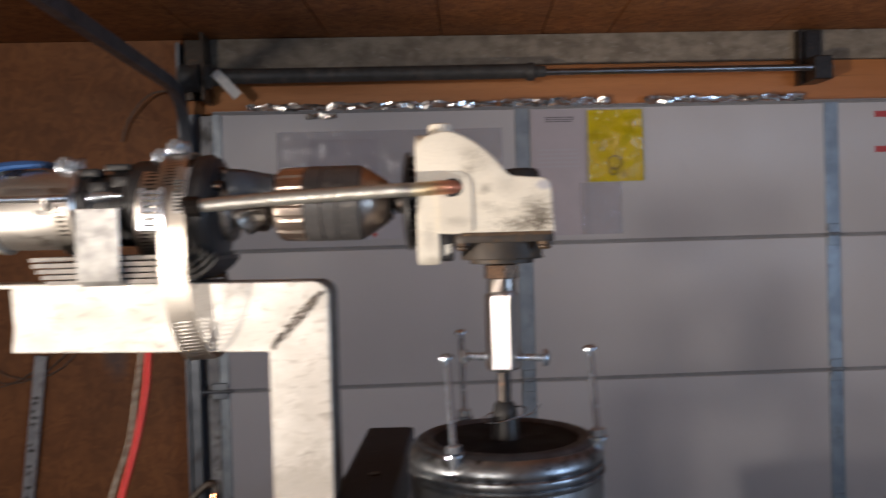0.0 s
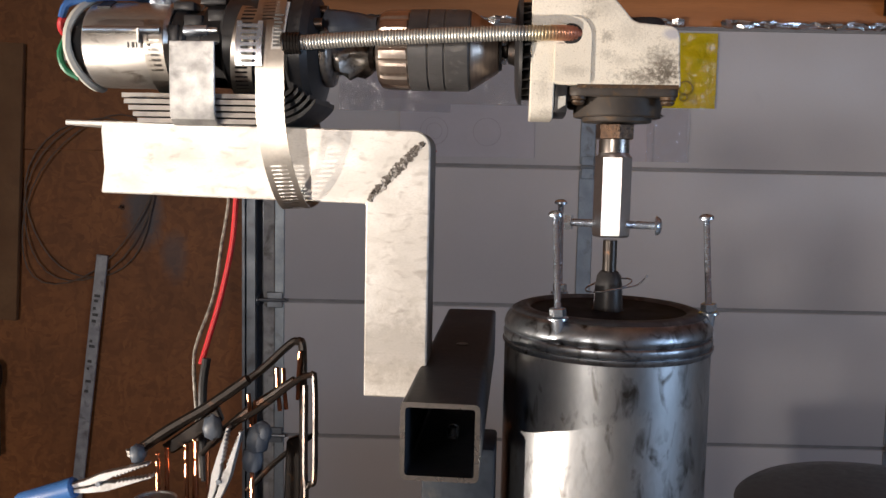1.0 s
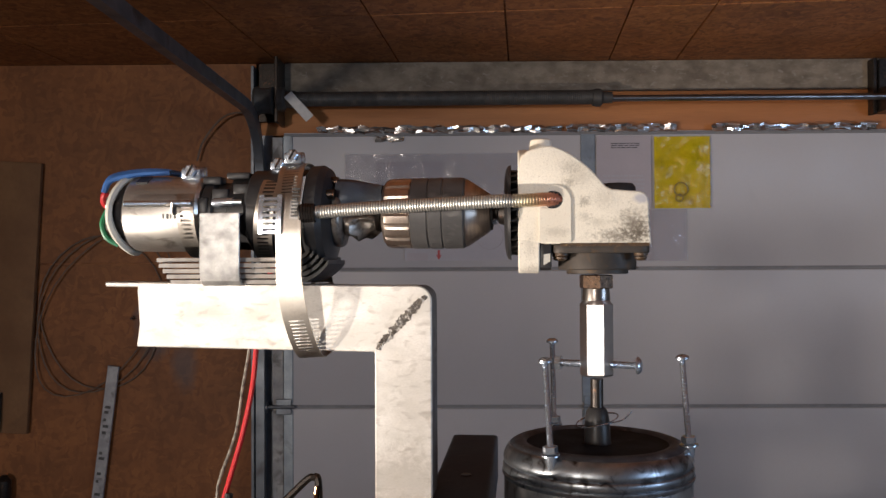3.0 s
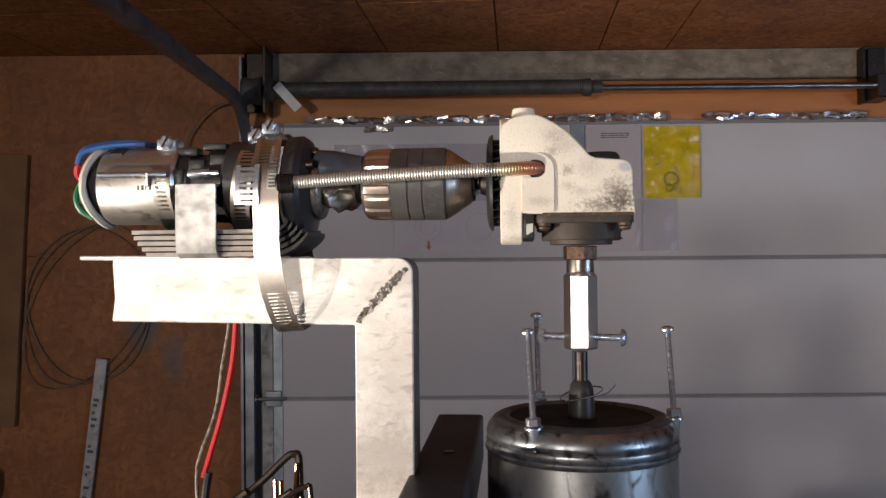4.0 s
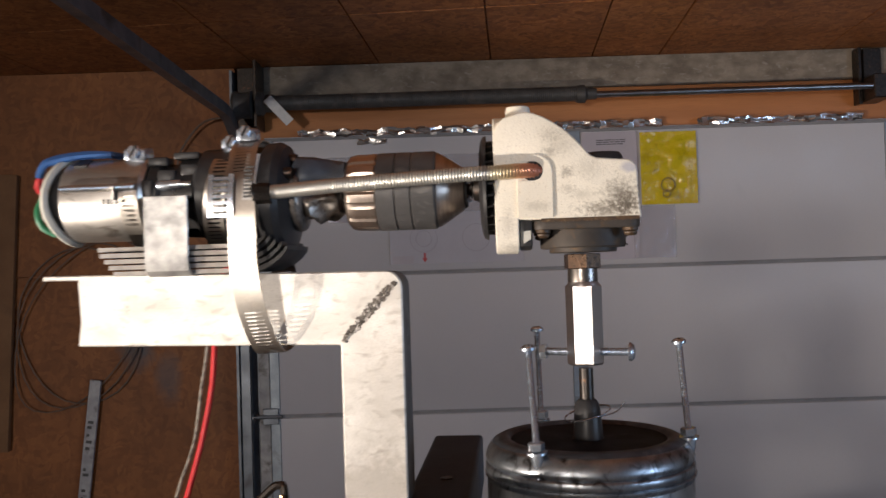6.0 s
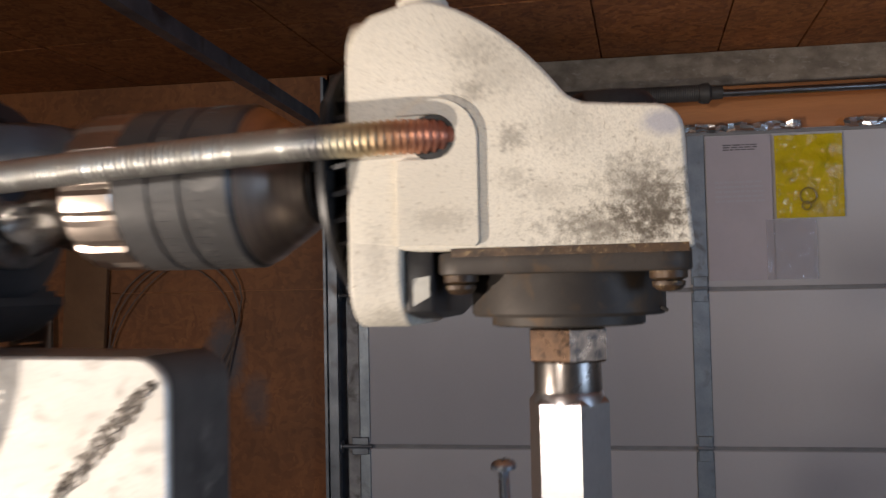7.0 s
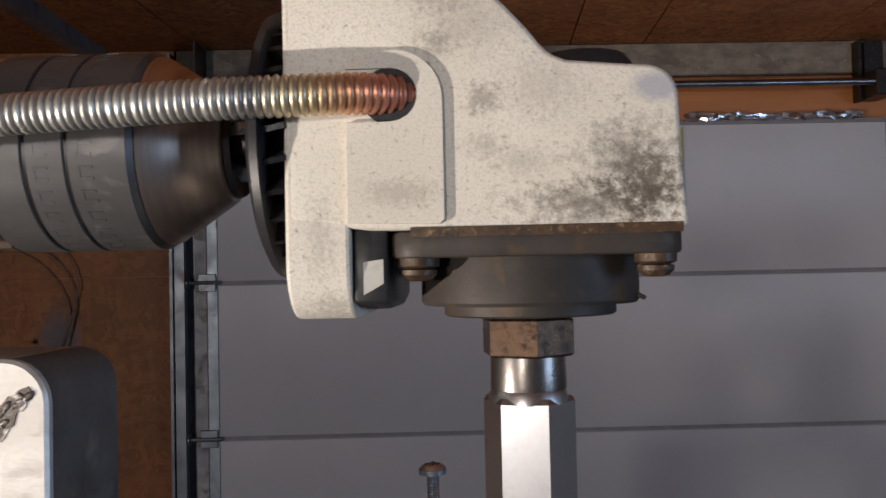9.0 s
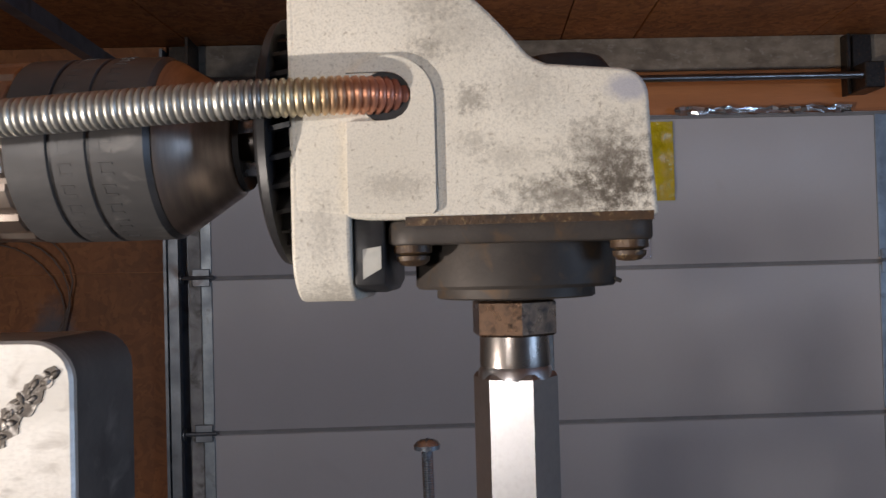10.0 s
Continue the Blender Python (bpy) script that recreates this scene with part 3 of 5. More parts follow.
# track: upright channel, bend and level run towards the camera
def channel(pts, nrm_side, w, d, th):
    """A C-shaped channel swept along pts."""
    bm = bmesh.new()
    S = Vector(nrm_side)
    prof = [(-w, -d), (-w, d), (w, d), (w, -d), (w - th, -d), (w - th, d - th), (-w + th, d - th), (-w + th, -d)]
    rings = []
    P = [Vector(p) for p in pts]
    for i, p in enumerate(P):
        d_ = (P[min(i + 1, len(P) - 1)] - P[max(i - 1, 0)]).normalized()
        b_ = d_.cross(S).normalized()
        rings.append([bm.verts.new(p + b_ * a + S * c) for a, c in prof])
    for r0, r1 in zip(rings, rings[1:]):
        for k in range(8):
            bm.faces.new((r0[k], r0[(k + 1) % 8], r1[(k + 1) % 8], r1[k]))
    bmesh.ops.recalc_face_normals(bm, faces=bm.faces)
    return bm


tk = wall_part("door_track", channel([(-0.082, -0.035, 0.0), (-0.082, -0.035, 1.0), (-0.082, -0.035, 1.89)], (1, 0, 0), 0.020, 0.016, 0.003), TRACKM, "bluish galvanised steel track bending up under the ceiling", "door track")
bend = [(-0.082, -0.035, 1.8905)] + [(-0.082, -0.305 + 0.27 * math.cos(radians(a)), 1.895 + 0.27 * math.sin(radians(a))) for a in range(0, 91, 9)]
under(tk, "bend", channel(bend, (1, 0, 0), 0.020, 0.016, 0.003), TRACKM)
under(tk, "level_run", channel([(-0.082, -0.306, 2.165), (-0.083, -1.5, 2.167), (-0.085, -5.5, 2.20)], (1, 0, 0), 0.020, 0.016, 0.003), TRACKM)
wall_part("jamb_angle", join(box(-0.118, -0.108, -0.045, 0.03, 0.0, 2.36), box(-0.118, -0.050, 0.022, 0.030, 0.0, 2.10)), TRACKM, "dark galvanised angle beside the garage door", "bracket")
wall_part("jamb_cover", box(-0.046, -0.003, -0.002, 0.030, 0.0, 2.09, 0.003, 1), JAMB, "scuffed grey metal strip on the door jamb", "trim", "structure")

# torsion spring on its shaft
sp = thing("torsion_spring", (0, 0, 0), "oiled black torsion spring on a steel shaft above the door", "spring")
sp.matrix_world = WALL
coil = []
for i in range(int((1.19 - 0.05) / 0.0018)):
    u = 0.05 + i * 0.0018
    coil.append((u, 0.0285 if i % 4 < 2 else 0.0262))
under(sp, "coil", lathe(coil, "x", (0, -0.10, 2.218), 20), SPRING, sharp=80)
under(sp, "shaft", lathe([(-0.08, 0.0125), (2.36, 0.0125)], "x", (0, -0.10, 2.213), 16), SHAFT)
under(sp, "winding_cone", lathe([(1.185, 0.030), (1.20, 0.034), (1.215, 0.034), (1.225, 0.022), (1.26, 0.021)], "x", (0, -0.10, 2.216), 20), SPRING)
under(sp, "anchor_cone", lathe([(0.00, 0.045), (0.02, 0.045), (0.03, 0.033), (0.06, 0.033)], "x", (0, -0.10, 2.218), 20), SPRING)
under(sp, "bracket", join(box(-0.012, 0.0, -0.12, 0.02, 2.13, 2.38, 0.002, 1), box(-0.10, 0.0, 0.005, 0.02, 2.15, 2.38, 0.002, 1)), DARKST)
under(sp, "drum", lathe([(-0.09, 0.05), (-0.08, 0.055), (-0.06, 0.048), (-0.03, 0.050), (-0.02, 0.055), (-0.015, 0.04)], "x", (0, -0.10, 2.213), 24), SPRING)
under(sp, "end_bracket", join(box(2.285, 2.355, -0.12, 0.02, 2.165, 2.255, 0.004, 1), box(2.27, 2.285, -0.03, 0.02, 2.16, 2.375, 0.003, 1), box(2.30, 2.37, -0.01, 0.02, 2.20, 2.375, 0.004, 1)), DARKST)
tg = put(box(-0.018, 0.018, -0.0015, 0.0015, -0.062, 0.062, 0.001, 1), Matrix.Translation((0.085, -0.145, 2.183)) @ Matrix.Rotation(radians(-42), 4, "Y"))
tagp = wall_part("warning_tag", tg, STICKER, "small white tag tied to the spring", "tag")
wall_part("cable_loop", pipe(smooth_path([(-0.10, -0.05, 2.18), (-0.22, -0.03, 2.17), (-0.31, -0.01, 2.08), (-0.34, 0.0, 2.0)], 30), 0.004, 8), CABLE, "thin dark cable looping from the door track", "cable")


# crumpled foil tucked along the door's top edge
def foil(u0, u1, z0, z1, seed):
    r = random.Random(seed)
    bm = bmesh.new()
    n = int((u1 - u0) / 0.020)
    rows_ = []
    for i in range(n + 1):
        u = u0 + (u1 - u0) * i / n
        top = z1 + r.uniform(-0.006, 0.005)
        low = z0 + r.uniform(-0.006, 0.006)
        rows_.append([bm.verts.new((u + r.uniform(-0.004, 0.004), -0.010 + r.uniform(-0.006, 0.006), low + (top - low) * k / 3)) for k in range(4)])
    for a, b in zip(rows_, rows_[1:]):
        for k in range(3):
            bm.faces.new((a[k], b[k], b[k + 1], a[k + 1]))
    geo = bmesh.ops.extrude_face_region(bm, geom=list(bm.faces))
    bmesh.ops.translate(bm, verts=[v for v in geo["geom"] if isinstance(v, bmesh.types.BMVert)], vec=(0, 0.001, 0))
    bmesh.ops.recalc_face_normals(bm, faces=bm.faces)
    return bm


for a, b, sd in ((0.13, 0.62, 1), (0.60, 1.08, 2), (1.10, 1.52, 3), (1.66, 2.29, 5)):
    wall_part("foil_strip", foil(a, b, 2.103, 2.128, sd), FOIL, "crumpled shiny foil pressed along the door head", "foil", sharp=15)["group"] = "foil along the door head"
wall_part("weatherstrip", box(0.0, 4.9, -0.004, 0.028, 2.090, 2.1025, 0.002, 1), SEAMM, "thin dark seal along the door head", "trim", "structure")
wall_part("foil_scrap", foil(0.36, 0.47, 2.068, 2.092, 9), FOIL, "torn scrap of shiny foil hanging at the door head", "foil", sharp=15)


# papers taped to the door
def sheet(u0, u1, z0, z1, v, th=0.0012, wave=0.0, seed=0, nx=14, nz=14, bulge=()):
    bm = bmesh.new()
    g = []
    for i in range(nx + 1):
        g.append([])
        for j in range(nz + 1):
            u, z = u0 + (u1 - u0) * i / nx, z0 + (z1 - z0) * j / nz
            w = wave * (noise.noise((u * 14 + seed, z * 14, seed)) + 0.5 * noise.noise((u * 40, z * 40 + seed, 3))) if wave else 0
            for bu, bz, br, bh in bulge:
                w = abs(w) + bh * math.exp(-((u - bu) ** 2 + (z - bz) ** 2) / (2 * br * br))
            g[i].append(bm.verts.new((u, v - abs(w), z)))
    for i in range(nx):
        for j in range(nz):
            bm.faces.new((g[i][j], g[i + 1][j], g[i + 1][j + 1], g[i][j + 1]))
    geo = bmesh.ops.extrude_face_region(bm, geom=list(bm.faces))
    bmesh.ops.translate(bm, verts=[x for x in geo["geom"] if isinstance(x, bmesh.types.BMVert)], vec=(0, th, 0))
    bmesh.ops.recalc_face_normals(bm, faces=bm.faces)
    return bm


def bars(u0, u1, z, rows_, gap, v, seed):
    r = random.Random(seed)
    out = []
    for k in range(rows_):
        zz, u = z - gap * k, u0
        while u < u1 - 0.01:
            w = r.uniform(0.008, 0.028)
            out.append(box(u, min(u + w, u1), v - 0.0006, v, zz - gap * 0.22, zz + gap * 0.22))
            u += w + 0.004
    return join(*out)


def ring_mark(u, z, r0, v, wd=0.0012):
    return pipe([(u + r0 * math.cos(a * 0.2618), v, z + r0 * math.sin(a * 0.2618)) for a in range(24)], wd, 4, True)


note = wall_part("paper_notice", sheet(1.215, 1.425, 1.60, 2.085, -0.0075), PAPER, "pale pinkish printed sheet taped to the garage door", "paper")
under(note, "print", bars(1.27, 1.38, 2.055, 3, 0.008, -0.0078, 2), INK, "faint unreadable lines of print")
under(note, "print", bars(1.24, 1.40, 1.93, 5, 0.016, -0.0078, 4), PAPERW, "pale unreadable print")
note2 = wall_part("paper_notice", sheet(1.43, 1.55, 1.60, 1.79, -0.004, 0.001, 0.004, 5), PAPERW, "creased pale sheet below the yellow sleeve", "paper")
note2f = wall_part("plastic_sleeve", sheet(1.40, 1.56, 1.60, 1.80, -0.010, 0.0006, 0.007, 8), FILM, "creased clear plastic sleeve over a paper on the door", "sleeve")
plan = wall_part("paper_plan", sheet(0.47, 0.98, 1.605, 1.80, -0.0065), PAPERW, "pale sheet with a faint drawing taped to the garage door", "paper")
for cu in (0.60, 0.80):
    under(plan, "drawn_ring", ring_mark(cu, 1.70, 0.052, -0.0068), FAINT, "faint drawn ring")
under(plan, "drawn_ring", ring_mark(0.60, 1.70, 0.030, -0.0068), FAINT, "faint drawn ring")
under(plan, "pink_print", box(0.48, 0.56, -0.0070, -0.0064, 1.607, 1.635), PAPER)
arrow = prism([(0.598, 1.645), (0.607, 1.645), (0.607, 1.626), (0.613, 1.626), (0.6025, 1.609), (0.592, 1.626), (0.598, 1.626)], -0.0072, -0.0064)
under(plan, "red_arrow", arrow, REDMARK, "red arrow pointing down")
poster = wall_part("paper_plan", sheet(0.36, 0.62, 1.82, 1.99, -0.004), PAPER, "pale lilac printed sheet behind clear plastic", "paper")
under(poster, "print", bars(0.38, 0.60, 1.965, 6, 0.018, -0.0044, 6), PAPERW, "pale unreadable print")
wall_part("plastic_sleeve", sheet(0.24, 0.66, 1.77, 2.02, -0.0085, 0.0006, 0.012, 2, 22, 18), FILM, "creased clear plastic sleeve taped to the garage door", "sleeve")
wall_part("plastic_sleeve", sheet(0.66, 1.10, 1.80, 2.02, -0.0085, 0.0006, 0.014, 4, 22, 16), FILM, "creased clear plastic sleeve with shiny folds", "sleeve")
yel = wall_part("yellow_sleeve", sheet(1.435, 1.650, 1.803, 2.080, -0.012, 0.0012, 0.009, 11, 34, 40, ((1.565, 1.985, 0.026, 0.020), (1.610, 1.975, 0.012, 0.006))), YELLOW, "glossy yellow plastic sleeve with a dark ring printed on it", "sleeve", sharp=60)
under(yel, "printed_ring", join(ring_mark(1.535, 1.875, 0.026, -0.023, 0.0035), ring_mark(1.528, 1.842, 0.014, -0.0235, 0.003)), OLIVE, "dull olive ring mark")

# things on the strand board wall
wall_part("plank", put(box(-0.085, 0.085, -0.012, 0.012, -0.53, 0.53, 0.004), Matrix.Translation((-1.065, 0.010, 1.47)) @ Matrix.Rotation(radians(3), 4, "Y")), CARD, "narrow brown board hanging on the strand board wall", "board")
strip = put(box(-0.022, 0.022, -0.006, 0.006, -0.62, 0.62, 0.002, 1), Matrix.Translation((-0.744, 0.005, 0.585)) @ Matrix.Rotation(radians(7.0), 4, "Y"))
mst = wall_part("measuring_strip", strip, PALE, "pale worn metal strip leaning on the strand board wall", "strip")
for k, zz in enumerate((0.46, 0.44, 0.41, 0.385, 0.36, 0.28, 0.26, 0.20, 0.17, 0.12, 0.08)):
    mk = box(-0.012, 0.010 - 0.006 * (k % 3), -0.0072, -0.0062, zz - 0.006, zz + 0.005)
    under(mst, "print", put(mk, Matrix.Translation((-0.744, 0.005, 0.585)) @ Matrix.Rotation(radians(7.0), 4, "Y")), INK, "unreadable dark mark")
lp = []
for k in range(3):
    for a in range(0, 360, 12):
        lp.append((-0.72 + (0.245 + 0.012 * k + 0.01 * math.sin(a * 0.05 + k)) * math.cos(radians(a)), 0.018 - 0.006 * k, 1.41 + (0.30 + 0.014 * k) * math.sin(radians(a + 15 * k))))
wall_part("wire_coil", pipe(lp, 0.0028, 6), CABLE, "thin grey wire looped in a loose coil on the wall", "wire coil")
wall_part("nail", put(lathe([(-0.02, 0.011), (-0.012, 0.011), (-0.012, 0.004), (0.02, 0.004)], "z", (0, 0, 0), 10), Matrix.Translation((-0.60, 0.02, 1.385)) @ Matrix.Rotation(radians(90), 4, "X")), DARKST, "dark nail head in the strand board wall", "nail")
hk = wall_part("garden_tool", pipe(smooth_path([(-1.20, 0.0, 1.60), (-1.195, -0.01, 1.30), (-1.17, -0.02, 1.05), (-1.12, -0.02, 0.95), (-1.11, -0.01, 1.10)], 40), 0.011, 8), DARKST, "dark curved tool hanging on the strand board wall", "tool")
wall_part("tool_handle", lathe([(0.40, 0.012), (0.66, 0.014), (0.70, 0.026), (0.76, 0.026), (0.78, 0.010)], "z", (-1.09, -0.01, 0), 14), DARKST, "dark tool handle hanging on the strand board wall", "tool")

# ---------- stand: bench, post, square tube ----------
bench = thing("bench", (-0.05, 0.42, 0), "plain plywood-topped bench below the machine", "bench")
part("top", box(-0.29, 0.20, 0.26, 0.60, 1.205, 1.245, 0.003), PLYTOP, bench)
for x in (-0.26, 0.17):
    for y in (0.29, 0.57):
        part("leg", box(x - 0.022, x + 0.022, y - 0.022, y + 0.022, 0, 1.205, 0.002), PLYTOP, bench)

tube = thing("square_tube", (-0.02, 0.45, 1.4035), "black-painted square steel tube with a sawn open end", "steel tube")
X0, X1, Z0, Z1, Y0, Y1, T = -0.0395, 0.0005, 1.4035, 1.4435, 0.398, 0.69, 0.0025
shell = bmesh.new()
def rr(x0, x1, z0, z1, r, y):
    pts = arc(x1 - r, z1 - r, r, 0, 90, 5) + arc(x0 + r, z1 - r, r, 90, 180, 5) + arc(x0 + r, z0 + r, r, 180, 270, 5) + arc(x1 - r, z0 + r, r, 270, 360, 5)
    return [shell.verts.new((a, y, b)) for a, b in pts]
o0, o1 = rr(X0, X1, Z0, Z1, 0.003, Y0 + 0.0005), rr(X0, X1, Z0, Z1, 0.003, Y1)
i0, i1 = rr(X0 + T, X1 - T, Z0 + T, Z1 - T, 0.0015, Y0 + 0.0005), rr(X0 + T, X1 - T, Z0 + T, Z1 - T, 0.0015, Y1)
for k in range(20):
    n = (k + 1) % 20
    shell.faces.new((o0[k], o0[n], o1[n], o1[k]))
    shell.faces.new((i0[n], i0[k], i1[k], i1[n]))
    shell.faces.new((o1[k], o1[n], i1[n], i1[k]))
bmesh.ops.recalc_face_normals(shell, faces=shell.faces)
tshell = part("shell", shell, TUBEM, tube)
shell = bmesh.new()
o0, o1 = rr(X0, X1, Z0, Z1, 0.003, Y0), rr(X0, X1, Z0, Z1, 0.003, Y0 + 0.0006)
i0, i1 = rr(X0 + T, X1 - T, Z0 + T, Z1 - T, 0.0015, Y0), rr(X0 + T, X1 - T, Z0 + T, Z1 - T, 0.0015, Y0 + 0.0006)
for k in range(20):
    n = (k + 1) % 20
    shell.faces.new((o0[k], o0[n], i0[n], i0[k]))
    shell.faces.new((o0[k], o0[n], o1[n], o1[k]))
    shell.faces.new((i0[n], i0[k], i1[k], i1[n]))
bmesh.ops.recalc_face_normals(shell, faces=shell.faces)
part("sawn_end", shell, TUBEND, tshell, "bright sawn steel edge")
part("bolt_end", lathe([(1.407, 0.0035), (1.413, 0.0035), (1.414, 0.002)], "z", (-0.017, 0.46, 0), 12), ZINC, tube, "zinc bolt end inside the tube")
part("hole_rim", lathe([(1.4432, 0.004), (1.4440, 0.004)], "z", (-0.018, 0.545, 0), 14), DARKST, tube)
solo("post", box(-0.034, 0.0075, 0.452, 0.492, 1.245, 1.4033, 0.002), TUBEM, "dark steel post standing under the square tube", "post")

# ---------- angle-iron bracket ----------
FY, TH, ZT = 0.4785, 0.0032, 1.5814
XL, XV, XR, ZB, ZV = -0.2335, -0.0725, -0.0352, 1.5384, 1.4236
ang = thing("angle_bracket", (-0.055, FY, ZV), "bare welded angle-iron bracket with a mitred corner", "bracket")
cr = 0.010
face = [(XL, ZB), (XL + 0.002, ZB + 0.015), (XL + 0.0005, ZT - 0.006), (XL + 0.001, ZT)] + [(XR - 0.06, ZT)] + arc(XR - cr, ZT - cr, cr, 90, 0, 7) + [(XR, ZV), (XV, ZV), (XV, ZB)]
part("front_leg", uphill(prism(face, FY, FY + TH, "xz", 0.0008, 1), XV, 0.017), GALV, ang)
part("top_leg", uphill(prism([(-0.2555, FY + 0.0005), (XV, FY + 0.0005), (XR - cr, FY + 0.0005), (XR - cr, FY + 0.036), (XV, FY + 0.036), (-0.2555, FY + 0.036)], ZT - TH, ZT - 0.0002, "xy", 0.0007, 1), XV, 0.017), GALV, ang)
sidep = [(XR - TH, ZV)] + [(XR - TH, ZT - cr)] + arc(XR - cr, ZT - cr, cr - TH, 0, 90, 6)[1:] + arc(XR - cr, ZT - cr, cr - 0.0002, 90, 0, 7) + [(XR - 0.0002, ZV)]
part("side_leg", prism(sidep, FY + TH, FY + 0.036, "xz"), SHADELEG, ang, "dark mottled leg with its shade in the colour")
r = random.Random(7)
beads = []
lo_e, hi_e = [], []
for k in range(41):
    q = k / 40
    w = 0.0009 + 0.0021 * math.sin(math.pi * q) ** 0.6
    for edge, sg in ((lo_e, -1), (hi_e, 1)):
        o = sg * w * (1 + r.uniform(-0.35, 0.35))
        edge.append((XV + 0.001 + 0.0325 * q - 0.7 * o, ZB + 0.002 + 0.0345 * q + 0.7 * o))
beads.append(prism(lo_e + hi_e[::-1], FY - 0.0003, FY + 0.001, "xz"))
for k in range(46):
    q, o = k / 45, r.uniform(-0.0014, 0.0014)
    w = 0.35 + r.uniform(0.0, 0.45)
    bead = lathe([(-0.0012, 0.0006), (-0.0006, 0.0017), (0.0, 0.0021), (0.0007, 0.0015), (0.0012, 0.0004)], "z", (0, 0, 0), 7)
    beads.append(put(bead, Matrix.Translation((XV + 0.002 + 0.0305 * q - 0.7 * o, FY - 0.0002, ZB + 0.003 + 0.0325 * q + 0.7 * o)) @ Matrix.Rotation(r.uniform(0, 3), 4, "Y") @ Matrix.Diagonal((1.2 * w, 0.22, w, 1))))
part("weld_seam", join(*beads), WELD, ang, "rough dark weld bead", 80)

# ---------- motor with its pad, clip and clamps ----------
AY, AZ = 0.497, 1.6275          # the axis of motor, chuck and grinder head
motor = thing("gear_motor", (-0.18, AY, 1.60), "bare steel gear motor with black gearbox and taped wires", "motor")
mcan = part("motor_can", lathe([(-0.246, 0.021), (-0.246, 0.0245), (-0.244, 0.0255), (-0.196, 0.0258), (-0.194, 0.024)], "x", (0, AY, AZ), 48), STEEL, motor)
for a in (62, 118, 178, 235):
    c, s_ = math.cos(radians(a)), math.sin(radians(a))
    vb = put(box(-0.240, -0.232, -0.005, 0.005, -0.0006, 0.0006), Matrix.Translation((0, AY - 0.0256 * c, AZ + 0.0256 * s_)) @ Matrix.Rotation(radians(90 - a), 4, "X"))
    part("vent_slot", vb, BLACK, mcan)
for k, w in enumerate((0.0010, 0.0016, 0.0007, 0.0014, 0.0012, 0.0009)):
    pb = put(box(-0.2175 + 0.0026 * k, -0.2175 + 0.0026 * k + w, -0.0016, 0.0016, 0.0, 0.0003), Matrix.Translation((0, AY - 0.0256 * math.cos(radians(-6)), AZ + 0.0256 * math.sin(radians(-6)))) @ Matrix.Rotation(radians(96), 4, "X"))
    part("print", pb, INK, mcan, "unreadable stamped mark")
part("end_cap", lathe([(-0.2585, 0.006), (-0.2575, 0.016), (-0.2545, 0.0205), (-0.2480, 0.0215), (-0.246, 0.0225)], "x", (0, AY, AZ), 32), BLACK, motor)
part("terminal", join(box(-0.256, -0.248, AY - 0.018, AY - 0.012, AZ - 0.012, AZ - 0.004, 0.001), box(-0.256, -0.248, AY - 0.016, AY - 0.010, AZ + 0.004, AZ + 0.012, 0.001)), TUBEND, motor)
tie = [(-0.2555 + 0.008 * math.sin(radians(a)) ** 2, AY - 0.0235 * math.cos(radians(a)), AZ + 0.0262 * math.sin(radians(a))) for a in range(0, 360, 12)]
part("cable_tie", pipe(tie, 0.0024, 6, True), IVORY, motor, "ivory nylon cable tie")
part("blue_wire", join(pipe(smooth_path([(-0.2555, AY - 0.014, AZ + 0.018), (-0.2525, AY - 0.012, AZ + 0.0245), (-0.240, AY - 0.006, AZ + 0.0285), (-0.222, AY, AZ + 0.0295), (-0.205, AY + 0.01, AZ + 0.027)], 24), 0.0022, 8), pipe(smooth_path([(-0.2560, AY - 0.016, AZ + 0.014), (-0.2520, AY - 0.015, AZ + 0.0225), (-0.236, AY - 0.010, AZ + 0.0270), (-0.215, AY - 0.004, AZ + 0.0285)], 24), 0.0022, 8)), BLUE, motor, "blue insulated wires")
part("red_wire", pipe(smooth_path([(-0.252, AY - 0.012, AZ + 0.010), (-0.2555, AY - 0.016, AZ + 0.013), (-0.2565, AY - 0.015, AZ + 0.007), (-0.252, AY - 0.010, AZ + 0.002)], 16), 0.002, 8), RED, motor, "red insulated wire")
part("green_wire", pipe(smooth_path([(-0.2535, AY - 0.016, AZ + 0.002), (-0.2560, AY - 0.018, AZ - 0.007), (-0.2535, AY - 0.017, AZ - 0.016), (-0.246, AY - 0.015, AZ - 0.021)], 18), 0.002, 8), GREEN, motor, "green insulated wire")
for ob in motor.children:
    if ob.name.split(".")[0] in ("terminal", "blue_wire", "red_wire", "green_wire"):
        ob.location.x = -0.0065
part("gearbox", lathe([(-0.196, 0.020), (-0.192, 0.0235), (-0.186, 0.0235), (-0.184, 0.021), (-0.176, 0.021), (-0.174, 0.0245), (-0.163, 0.0250), (-0.160, 0.029), (-0.126, 0.0295), (-0.124, 0.027)], "x", (0, AY, AZ), 44), BLACK, motor)
part("gear_plate", lathe([(-0.1235, 0.020), (-0.1235, 0.0315), (-0.121, 0.0345), (-0.114, 0.0350), (-0.110, 0.0325), (-0.107, 0.024), (-0.105, 0.015)], "x", (0, AY + 0.001, AZ - 0.003), 44), BLACK, motor)
